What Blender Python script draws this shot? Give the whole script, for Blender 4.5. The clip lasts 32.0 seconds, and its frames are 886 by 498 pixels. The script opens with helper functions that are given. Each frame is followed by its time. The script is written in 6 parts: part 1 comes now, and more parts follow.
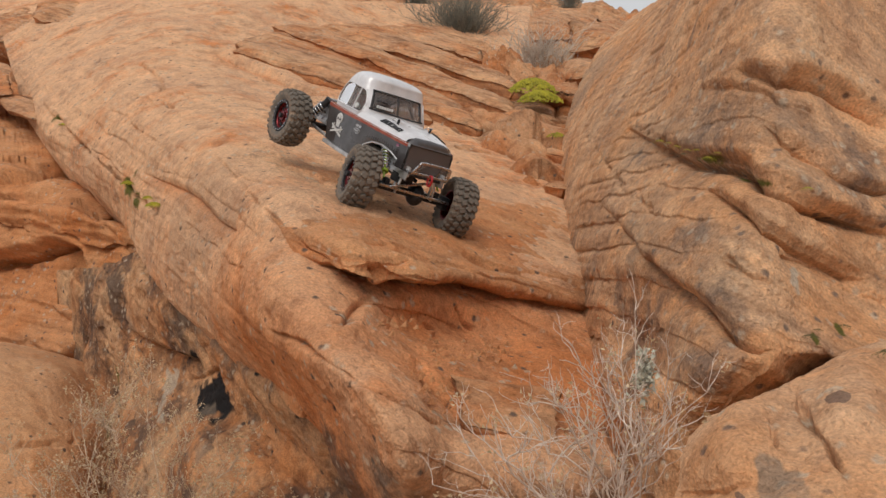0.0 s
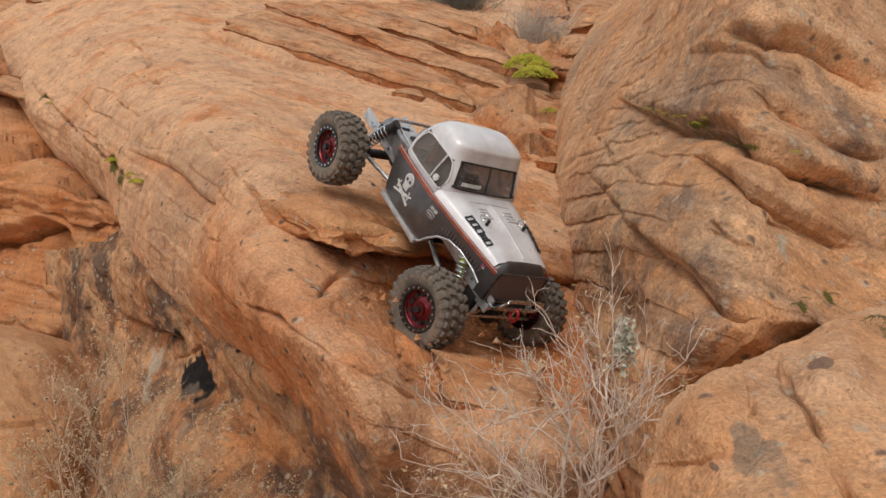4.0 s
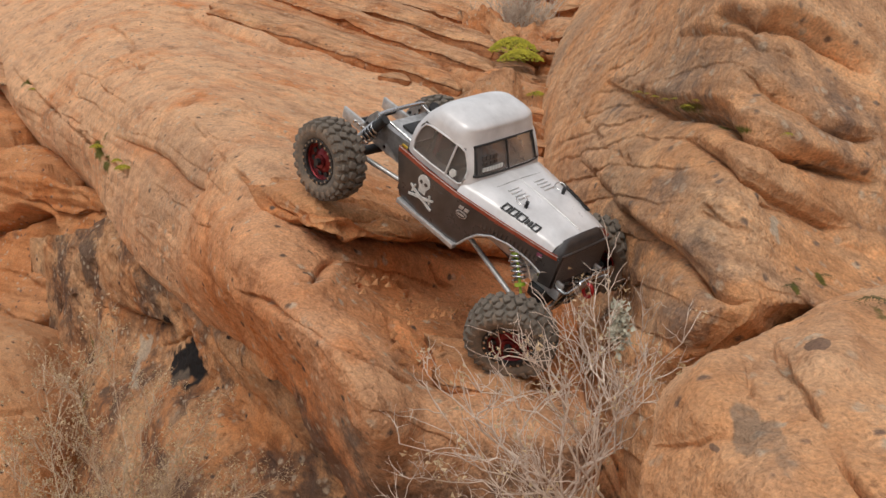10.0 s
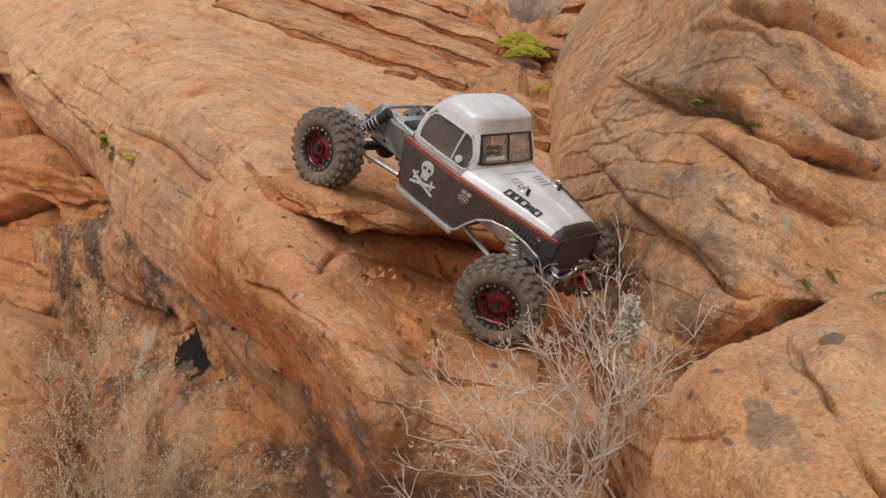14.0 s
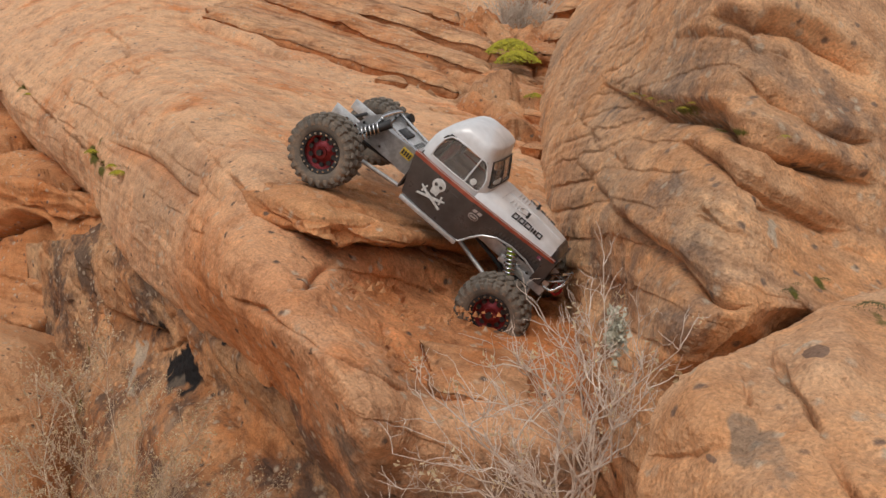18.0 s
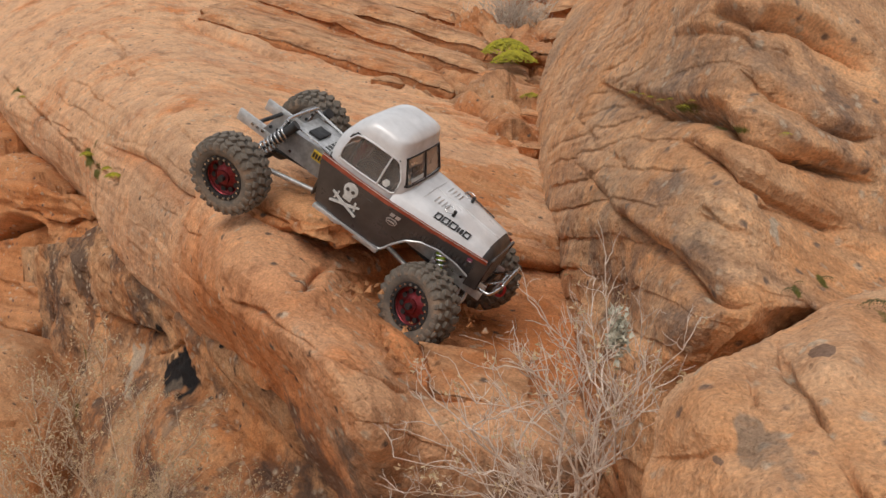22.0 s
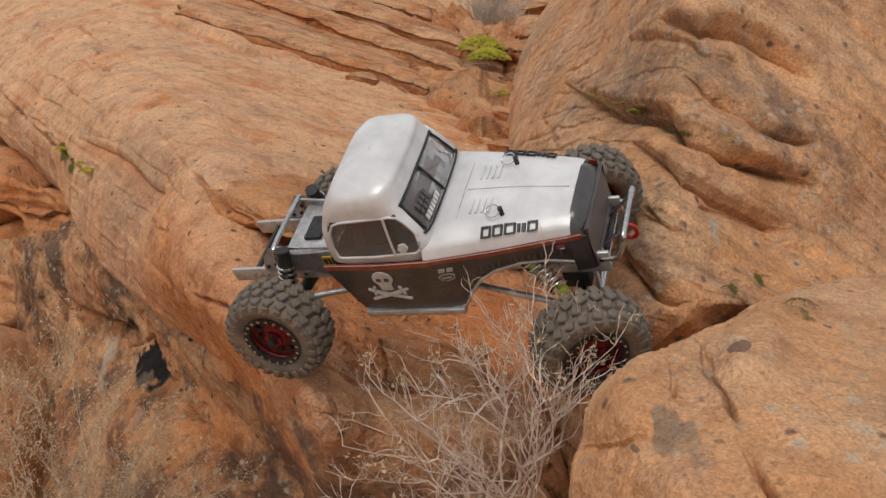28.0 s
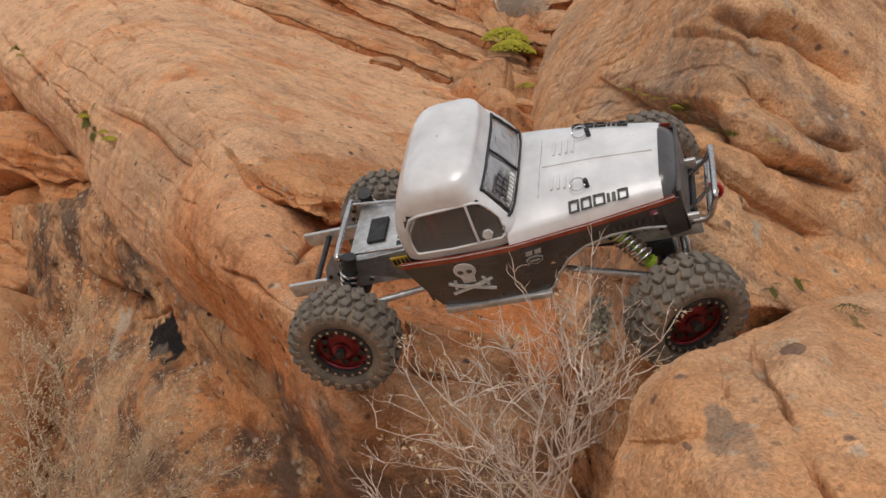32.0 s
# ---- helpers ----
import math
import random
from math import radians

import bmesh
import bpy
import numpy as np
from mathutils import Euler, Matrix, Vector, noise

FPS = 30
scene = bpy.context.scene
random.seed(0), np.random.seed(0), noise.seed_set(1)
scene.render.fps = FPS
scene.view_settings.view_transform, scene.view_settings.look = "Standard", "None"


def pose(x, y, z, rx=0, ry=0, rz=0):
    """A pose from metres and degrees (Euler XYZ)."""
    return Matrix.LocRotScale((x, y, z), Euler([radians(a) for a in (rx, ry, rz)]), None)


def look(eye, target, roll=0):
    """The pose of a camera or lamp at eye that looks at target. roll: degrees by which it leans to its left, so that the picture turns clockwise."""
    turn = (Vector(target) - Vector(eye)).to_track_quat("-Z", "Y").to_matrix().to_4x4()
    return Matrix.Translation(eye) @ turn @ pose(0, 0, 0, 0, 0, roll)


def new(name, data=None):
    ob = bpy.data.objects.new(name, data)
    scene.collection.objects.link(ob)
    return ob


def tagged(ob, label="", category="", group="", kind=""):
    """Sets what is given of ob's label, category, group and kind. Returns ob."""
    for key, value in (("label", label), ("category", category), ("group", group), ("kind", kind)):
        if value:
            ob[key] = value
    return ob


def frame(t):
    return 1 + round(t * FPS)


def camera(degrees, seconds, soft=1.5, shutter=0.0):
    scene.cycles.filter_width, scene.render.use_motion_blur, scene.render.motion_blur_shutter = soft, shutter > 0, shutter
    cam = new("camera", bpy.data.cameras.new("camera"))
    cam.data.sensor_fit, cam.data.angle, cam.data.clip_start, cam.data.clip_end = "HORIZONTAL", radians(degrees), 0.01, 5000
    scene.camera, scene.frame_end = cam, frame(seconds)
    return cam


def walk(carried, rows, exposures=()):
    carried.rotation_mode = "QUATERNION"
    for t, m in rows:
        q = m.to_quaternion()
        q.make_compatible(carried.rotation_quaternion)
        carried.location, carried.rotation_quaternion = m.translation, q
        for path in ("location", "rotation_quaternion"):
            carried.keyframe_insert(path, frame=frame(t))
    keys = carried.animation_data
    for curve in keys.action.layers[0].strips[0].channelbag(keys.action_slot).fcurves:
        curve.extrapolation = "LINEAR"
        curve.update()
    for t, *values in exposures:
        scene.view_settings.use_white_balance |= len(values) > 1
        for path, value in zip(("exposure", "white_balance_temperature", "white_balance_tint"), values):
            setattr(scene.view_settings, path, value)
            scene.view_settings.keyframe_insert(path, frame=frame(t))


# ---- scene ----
cam = camera(48.01, 32.0, soft=1.5)


def held(x, y, z, yaw, pitch, roll):
    """The pose of the hand-held camera, from metres and degrees."""
    return pose(x, y, z, 90 + pitch, 0, yaw) @ pose(0, 0, 0, 0, 0, roll)


# seconds, x, y, z, yaw to the left, pitch up, roll
PATH = [
    (0, -0.0232, -0.0366, 1.3166, 0.96, -8.20, 0.82),
    (0.5, -0.0229, -0.0384, 1.3167, 1.08, -8.29, 0.79),
    (1, -0.0234, -0.0402, 1.3168, 1.16, -8.44, 0.80),
    (1.5, -0.0235, -0.0404, 1.3113, 1.16, -8.60, 0.87),
    (2, -0.0202, -0.0335, 1.3048, 1.13, -8.69, 0.86),
    (2.5, -0.0110, -0.0313, 1.3070, 1.16, -8.81, 0.69),
    (3, -0.0061, -0.0262, 1.3054, 1.18, -8.94, 0.55),
    (3.5, 0.0040, -0.0080, 1.3010, 1.16, -9.06, 0.55),
    (5.5, 0.0040, 0.0013, 1.2936, 0.81, -9.59, 0.04),
    (6, 0.0016, 0.0006, 1.2940, 0.80, -9.69, 0.03),
    (6.5, 0.0034, 0.0025, 1.2940, 0.67, -9.80, 0.01),
    (7, 0.0011, 0.0042, 1.2925, 0.36, -9.85, 0.02),
    (7.5, 0.0048, 0.0051, 1.2939, 0.02, -9.87, -0.03),
    (8, 0.0037, 0.0040, 1.2951, -0.25, -9.86, -0.01),
    (8.5, 0.0036, 0.0017, 1.2961, -0.13, -9.93, -0.00),
    (9, -0.0000, 0.0000, 1.3000, 0.00, -10.00, 0.00),
    (9.5, -0.0045, 0.0000, 1.2988, 0.09, -10.06, 0.06),
    (10, -0.0058, -0.0025, 1.2974, 0.16, -10.09, 0.18),
    (10.5, -0.0049, -0.0035, 1.2983, 0.27, -10.15, 0.19),
    (11, -0.0050, -0.0022, 1.2970, 0.31, -10.16, 0.29),
    (11.5, -0.0077, -0.0017, 1.2987, 0.25, -10.18, 0.41),
    (12, -0.0081, -0.0005, 1.2939, 0.15, -10.15, 0.63),
    (12.5, -0.0081, 0.0002, 1.2941, 0.08, -10.16, 0.73),
    (13, -0.0088, 0.0043, 1.2908, 0.14, -10.20, 0.77),
    (13.5, -0.0119, 0.0048, 1.2933, 0.21, -10.26, 0.83),
    (14, -0.0133, 0.0010, 1.2921, 0.22, -10.29, 0.84),
    (14.5, -0.0114, 0.0003, 1.2921, 0.22, -10.27, 0.78),
    (16.5, -0.0106, 0.0017, 1.2987, 0.45, -10.30, 0.58),
    (17, -0.0082, 0.0032, 1.2981, 0.37, -10.17, 0.34),
    (17.5, -0.0051, 0.0037, 1.2985, 0.20, -10.02, 0.01),
    (18, -0.0003, 0.0092, 1.2996, 0.15, -10.00, -0.18),
    (18.5, 0.0079, 0.0171, 1.2967, 0.21, -10.06, -0.24),
    (19, 0.0079, 0.0177, 1.2969, 0.19, -10.10, -0.29),
    (19.5, 0.0090, 0.0199, 1.2957, 0.22, -10.14, -0.28),
    (20, 0.0063, 0.0198, 1.2990, 0.23, -10.20, -0.31),
    (20.5, 0.0038, 0.0185, 1.2990, 0.16, -10.10, -0.27),
    (21, 0.0002, 0.0133, 1.3029, 0.11, -10.03, -0.37),
    (21.5, -0.0044, 0.0172, 1.3011, 0.08, -9.98, -0.44),
    (22, -0.0030, 0.0180, 1.2979, -0.05, -9.96, -0.53),
    (22.5, 0.0017, 0.0206, 1.2977, -0.28, -9.95, -0.63),
    (23, 0.0053, 0.0257, 1.2954, -0.30, -9.99, -0.61),
    (23.5, 0.0058, 0.0251, 1.2969, -0.23, -10.08, -0.70),
    (24, 0.0083, 0.0278, 1.2961, -0.27, -10.12, -0.74),
    (24.5, 0.0114, 0.0290, 1.2955, -0.46, -10.11, -0.74),
    (25, 0.0113, 0.0307, 1.2963, -0.74, -10.05, -0.76),
    (25.5, 0.0160, 0.0309, 1.2954, -1.12, -9.96, -0.68),
    (27.5, 0.0317, 0.0150, 1.3083, -1.14, -10.24, -0.47),
    (28, 0.0257, -0.0200, 1.3099, -1.03, -10.38, -0.10),
    (28.5, -0.0127, -0.0165, 1.2912, -1.15, -10.36, 0.57),
    (29, -0.0144, -0.0135, 1.2945, -1.02, -10.49, 0.95),
    (29.5, -0.0174, -0.0168, 1.2980, -0.93, -10.59, 1.36),
    (30, -0.0199, -0.0191, 1.2965, -0.88, -10.67, 1.73),
    (30.5, -0.0117, -0.0109, 1.2964, -0.79, -10.74, 1.99),
    (31, -0.0113, -0.0121, 1.2995, -0.92, -10.75, 2.64),
    (31.5, -0.0087, -0.0101, 1.2988, -0.90, -10.77, 2.91),
    (32, -0.0087, -0.0081, 1.3002, -0.91, -10.84, 3.10),
]
walk(cam, [(t, held(*p)) for t, *p in PATH], [(0, -0.16), (3, -0.11), (14, -0.12), (25, -0.12), (28, -0.26), (32, -0.21)])

# ---- light: a bright overcast sky ----
world = bpy.data.worlds.new("overcast_sky")
scene.world = world
world.use_nodes = True
wn, wl = world.node_tree.nodes, world.node_tree.links
sky = wn.new("ShaderNodeTexSky")
sky.sky_type, sky.sun_disc = "NISHITA", False
sky.sun_elevation, sky.sun_rotation = radians(58), radians(200)
sky.air_density, sky.dust_density, sky.ozone_density = 1.0, 6.0, 1.0
veil = wn.new("ShaderNodeMix")
veil.data_type = "RGBA"
veil.inputs[0].default_value = 0.75
veil.inputs[7].default_value = (9.0, 9.0, 9.2, 1)
wl.new(sky.outputs[0], veil.inputs[6])
wl.new(veil.outputs[2], wn["Background"].inputs[0])
wn["Background"].inputs[1].default_value = 0.096
sun = new("sun", bpy.data.lights.new("sun", "SUN"))
sun.data.energy, sun.data.angle, sun.data.color = 1.35, radians(30), (1.0, 0.96, 0.9)
sun.matrix_world = look((-1.2, -2.2, 6.0), (0, 1.2, 1.0))


# ---- material tools ----
def nodes_of(name, rough=0.8, metal=0.0, colour=(0.5, 0.5, 0.5)):
    m = bpy.data.materials.new(name)
    m.use_nodes = True
    b = m.node_tree.nodes["Principled BSDF"]
    b.inputs["Roughness"].default_value = rough
    b.inputs["Metallic"].default_value = metal
    b.inputs["Base Color"].default_value = (*colour, 1)
    return m, m.node_tree.nodes, m.node_tree.links, b


def noise_node(n, l, scale, detail=4.0, rough=0.55, coord=None, dist=0.0):
    x = n.new("ShaderNodeTexNoise")
    x.inputs["Scale"].default_value, x.inputs["Detail"].default_value = scale, detail
    x.inputs["Roughness"].default_value, x.inputs["Distortion"].default_value = rough, dist
    if coord is not None:
        l.new(coord, x.inputs["Vector"])
    return x


def ramp_node(n, l, source, *stops):
    r = n.new("ShaderNodeValToRGB")
    e = r.color_ramp.elements
    while len(e) < len(stops):
        e.new(0.5)
    for k, (at, c) in zip(e, stops):
        k.position = at
        k.color = (*c, 1) if len(c) == 3 else c
    l.new(source, r.inputs[0])
    return r


def grey(v):
    return (v, v, v)


def mix_node(n, l, fac, a, b, blend="MIX"):
    x = n.new("ShaderNodeMix")
    x.data_type, x.blend_type = "RGBA", blend
    for socket, value in ((x.inputs[0], fac), (x.inputs[6], a), (x.inputs[7], b)):
        if isinstance(value, (int, float)):
            socket.default_value = value
        elif isinstance(value, tuple):
            socket.default_value = (*value, 1)
        else:
            l.new(value, socket)
    return x.outputs[2]


def attr_node(n, name):
    a = n.new("ShaderNodeAttribute")
    a.attribute_name = name
    return a.outputs["Fac"]


def bump_node(n, l, b, height, strength, distance, before=None):
    x = n.new("ShaderNodeBump")
    x.inputs["Strength"].default_value, x.inputs["Distance"].default_value = strength, distance
    l.new(height, x.inputs["Height"])
    if before is not None:
        l.new(before.outputs[0], x.inputs["Normal"])
    l.new(x.outputs[0], b.inputs["Normal"])
    return x


def paint(name, colour, rough=0.4, metal=0.0, spread=0.06, scale=60.0, bump=0.0):
    """A plain surface with a little grime and unevenness."""
    m, n, l, b = nodes_of(name, rough, metal, colour)
    c = n.new("ShaderNodeTexCoord").outputs["Object"]
    x = noise_node(n, l, scale, 5.0, 0.6, c)
    lo = tuple(max(v - spread - v * 0.25, 0.0) for v in colour)
    hi = tuple(min(v + spread, 1.0) for v in colour)
    r = ramp_node(n, l, x.outputs[0], (0.3, lo), (0.7, hi))
    l.new(r.outputs[0], b.inputs["Base Color"])
    g = ramp_node(n, l, x.outputs[0], (0.3, grey(min(rough + 0.15, 1.0))), (0.7, grey(max(rough - 0.08, 0.05))))
    l.new(g.outputs[0], b.inputs["Roughness"])
    if bump:
        bump_node(n, l, b, x.outputs[0], 0.5, bump)
    return m


def sandstone(name, pale, warm, dark, warmth=0.5, stain=0.5, bands=0.35, mottle=0.8, lens_size=0.12):
    """Weathered sandstone: pale crust over warm stone, thin beds, grey-brown varnish, pits and pale lichen flecks."""
    m, n, l, b = nodes_of(name, 0.92)
    c = n.new("ShaderNodeTexCoord").outputs["Object"]
    big = noise_node(n, l, 5.0, 8.0, 0.68, c)
    mid = noise_node(n, l, 24.0, 8.0, 0.7, c)
    small = noise_node(n, l, 115.0, 5.0, 0.7, c)
    fine = noise_node(n, l, 300.0, 3.0, 0.65, c)
    shift = 0.22 * (0.5 - warmth)
    base = mix_node(n, l, ramp_node(n, l, big.outputs[0], (0.40 + shift, grey(1)), (0.58 + shift, grey(0))).outputs[0], pale, warm)
    # a greyer weathered crust in broad patches
    wide = noise_node(n, l, 3.1, 7.0, 0.66, c, 0.4)
    crust = ramp_node(n, l, wide.outputs[0], (0.46, grey(0)), (0.60, grey(0.7)))
    base = mix_node(n, l, crust.outputs[0], base, (pale[0] * 0.86, pale[1] * 0.86, pale[2] * 0.90))
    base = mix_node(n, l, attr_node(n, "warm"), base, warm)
    # beds: thin lines that follow the layering
    bed = n.new("ShaderNodeCombineXYZ")
    l.new(attr_node(n, "bed"), bed.inputs[2])
    lens = n.new("ShaderNodeVectorMath")
    lens.operation = "MULTIPLY_ADD"
    l.new(c, lens.inputs[0])
    lens.inputs[1].default_value = (lens_size,) * 3
    l.new(bed.outputs[0], lens.inputs[2])
    warp = n.new("ShaderNodeVectorMath")
    warp.operation = "MULTIPLY_ADD"
    l.new(mid.outputs["Color"], warp.inputs[0])
    warp.inputs[1].default_value = (0.010, 0.010, 0.010)
    l.new(lens.outputs[0], warp.inputs[2])
    lines = noise_node(n, l, 60.0, 3.0, 0.6, warp.outputs[0])
    tone = ramp_node(n, l, lines.outputs[0], (0.30, (0.42, 0.35, 0.31)), (0.47, (1, 1, 1)), (0.68, (1.22, 1.17, 1.10)))
    base = mix_node(n, l, bands, base, tone.outputs[0], "MULTIPLY")
    # mottling at the size of a hand and of a fingertip
    spot = ramp_node(n, l, mid.outputs[0], (0.30, (0.66, 0.58, 0.53)), (0.46, (1, 1, 1)), (0.66, (1.22, 1.18, 1.12)))
    base = mix_node(n, l, mottle, base, spot.outputs[0], "MULTIPLY")
    dot = ramp_node(n, l, small.outputs[0], (0.30, (0.42, 0.35, 0.31)), (0.39, (1, 1, 1)), (0.68, (1.14, 1.12, 1.08)))
    base = mix_node(n, l, mottle, base, dot.outputs[0], "MULTIPLY")
    # grey-brown and pale blotches the size of a palm
    palm = noise_node(n, l, 13.0, 7.0, 0.68, c, 0.6)
    blotch = ramp_node(n, l, palm.outputs[0], (0.34, (0.62, 0.57, 0.55)), (0.47, (1, 1, 1)), (0.56, (1, 1, 1)), (0.66, (1.20, 1.17, 1.12)))
    base = mix_node(n, l, min(1.0, mottle), base, blotch.outputs[0], "MULTIPLY")
    # desert varnish and dark lichen, plus a darker low end of the slab
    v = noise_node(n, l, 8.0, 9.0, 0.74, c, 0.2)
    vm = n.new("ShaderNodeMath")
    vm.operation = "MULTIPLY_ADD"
    l.new(attr_node(n, "varnish_dark"), vm.inputs[0])
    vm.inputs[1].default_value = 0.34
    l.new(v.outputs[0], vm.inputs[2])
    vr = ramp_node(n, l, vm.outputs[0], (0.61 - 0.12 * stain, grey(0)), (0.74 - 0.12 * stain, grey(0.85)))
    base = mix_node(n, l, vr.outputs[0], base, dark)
    # pale lichen flecks
    fleck = n.new("ShaderNodeTexVoronoi")
    fleck.inputs["Scale"].default_value = 48.0
    wob = n.new("ShaderNodeVectorMath")
    wob.operation = "MULTIPLY_ADD"
    l.new(small.outputs["Color"], wob.inputs[0])
    wob.inputs[1].default_value = (0.008, 0.008, 0.008)
    l.new(c, wob.inputs[2])
    l.new(wob.outputs[0], fleck.inputs["Vector"])
    fm = ramp_node(n, l, fleck.outputs["Distance"], (0.16, grey(0.75)), (0.30, grey(0)))
    fk = mix_node(n, l, ramp_node(n, l, v.outputs[0], (0.46, grey(0)), (0.56, grey(1))).outputs[0], (0, 0, 0), fm.outputs[0])
    base = mix_node(n, l, fk, base, (0.52, 0.42, 0.31))
    # dark pits
    pit = n.new("ShaderNodeTexVoronoi")
    pit.inputs["Scale"].default_value = 30.0
    l.new(wob.outputs[0], pit.inputs["Vector"])
    pm = ramp_node(n, l, pit.outputs["Distance"], (0.09, grey(0.95)), (0.17, grey(0)))
    pk = mix_node(n, l, ramp_node(n, l, mid.outputs[0], (0.38, grey(0)), (0.48, grey(1))).outputs[0], (0, 0, 0), pm.outputs[0])
    base = mix_node(n, l, pk, base, dark)
    # crusts with a shape of their own; ash also tints the slab's tip
    base = mix_node(n, l, attr_node(n, "black"), base, (0.018, 0.016, 0.016))
    base = mix_node(n, l, attr_node(n, "white"), base, (0.48, 0.45, 0.36))
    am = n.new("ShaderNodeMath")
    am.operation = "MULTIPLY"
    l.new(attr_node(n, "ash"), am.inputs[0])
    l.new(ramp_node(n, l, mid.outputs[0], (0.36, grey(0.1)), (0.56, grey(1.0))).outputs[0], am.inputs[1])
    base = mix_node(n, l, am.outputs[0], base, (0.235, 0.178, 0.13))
    base = mix_node(n, l, attr_node(n, "moss"), base, (0.12, 0.105, 0.02))
    g = ramp_node(n, l, fine.outputs[0], (0.32, grey(0.72)), (0.5, grey(1.0)), (0.68, grey(1.25)))
    base = mix_node(n, l, 0.85, base, g.outputs[0], "MULTIPLY")
    l.new(base, b.inputs["Base Color"])
    one = bump_node(n, l, b, mid.outputs[0], 0.7, 0.010)
    two = bump_node(n, l, b, lines.outputs[0], 0.5 * min(1.0, bands * 1.5), 0.006, one)
    three = bump_node(n, l, b, pm.outputs[0], -0.7, 0.004, two)
    four = bump_node(n, l, b, small.outputs[0], 0.8, 0.005, three)
    bump_node(n, l, b, fine.outputs[0], 0.8, 0.0022, four)
    b.inputs["Specular IOR Level"].default_value = 0.2
    return m


PALE, WARM, DARK = (0.55, 0.335, 0.195), (0.48, 0.205, 0.082), (0.13, 0.088, 0.066)
stone_slab = sandstone("sandstone_slab", (0.650, 0.387, 0.223), (0.560, 0.218, 0.082), DARK, 0.85, 0.16, 0.16, 0.72, 0.08)
stone_bowl = sandstone("sandstone_ledge", (0.560, 0.286, 0.136), (0.500, 0.184, 0.065), DARK, 0.6, 0.10, 0.35, 0.6, 0.12)
stone_face = sandstone("sandstone_mottled", (0.520, 0.315, 0.173), (0.450, 0.198, 0.082), (0.085, 0.058, 0.046), 0.45, 0.50, 0.45, 1.0, 0.3)
stone_red = sandstone("sandstone_red", (0.570, 0.276, 0.126), (0.510, 0.194, 0.068), (0.17, 0.10, 0.075), 0.68, 0.16, 0.4, 0.5)
stone_boulder = sandstone("sandstone_bedded", (0.610, 0.382, 0.224), (0.560, 0.290, 0.140), (0.20, 0.135, 0.10), 0.40, 0.26, 0.5, 0.8, 0.08)
stone_block = sandstone("sandstone_tan", (0.640, 0.392, 0.229), (0.570, 0.290, 0.140), (0.20, 0.125, 0.09), 0.42, 0.12, 0.10, 0.6, 0.12)
stone_smooth = sandstone("sandstone_smooth", (0.640, 0.358, 0.187), (0.580, 0.271, 0.117), DARK, 0.6, 0.05, 0.08, 0.3, 0.2)
stone_hill = sandstone("sandstone_hill", (0.520, 0.300, 0.164), (0.420, 0.169, 0.067), DARK, 0.5, 0.2, 0.8, 0.8)


# ---- noise and lofts ----
def lattice(ix, iy, iz, seed):
    h = (ix * 374761393 + iy * 668265263 + iz * 2147483647 + seed * 1274126177) & 0xFFFFFFFF
    h = ((h ^ (h >> 13)) * 1274126177) & 0xFFFFFFFF
    return ((h ^ (h >> 16)) & 0xFFFF) / 32767.5 - 1.0


def grain(p, size, seed=0):
    """Smooth noise between -1 and 1 at points p, with lumps of that size in metres."""
    q = p / size
    i = np.floor(q).astype(np.int64)
    f = q - i
    f = f * f * (3 - 2 * f)
    out = 0
    for dx in (0, 1):
        wx = f[..., 0] if dx else 1 - f[..., 0]
        for dy in (0, 1):
            wy = f[..., 1] if dy else 1 - f[..., 1]
            for dz in (0, 1):
                wz = f[..., 2] if dz else 1 - f[..., 2]
                out = out + wx * wy * wz * lattice(i[..., 0] + dx, i[..., 1] + dy, i[..., 2] + dz, seed)
    return out


def rough_sum(p, size, octaves, gain=0.5, seed=0):
    out, amp = 0, 1.0
    for k in range(octaves):
        out = out + amp * grain(p, size / 2 ** k, seed + 17 * k)
        amp *= gain
    return out


def glide(rails, count):
    """Smooth points through the rails, along the first axis."""
    rails = np.asarray(rails, float)
    m = len(rails)
    t = np.linspace(0, m - 1, count)
    i = np.minimum(t.astype(int), m - 2)
    f = (t - i).reshape(-1, *[1] * (rails.ndim - 1))
    q = np.concatenate([[2 * rails[0] - rails[1]], rails, [2 * rails[-1] - rails[-2]]])
    a, b, c, d = q[i], q[i + 1], q[i + 2], q[i + 3]
    return 0.5 * (2 * b + (c - a) * f + (2 * a - 5 * b + 4 * c - d) * f * f + (3 * b - a - 3 * c + d) * f ** 3)


def loft(rails, rows, cols):
    s = glide(rails, rows)
    return np.swapaxes(glide(np.swapaxes(s, 0, 1), cols), 0, 1)


def normals_of(s):
    n = np.cross(np.gradient(s, axis=0), np.gradient(s, axis=1))
    return n / (np.linalg.norm(n, axis=-1, keepdims=True) + 1e-12)


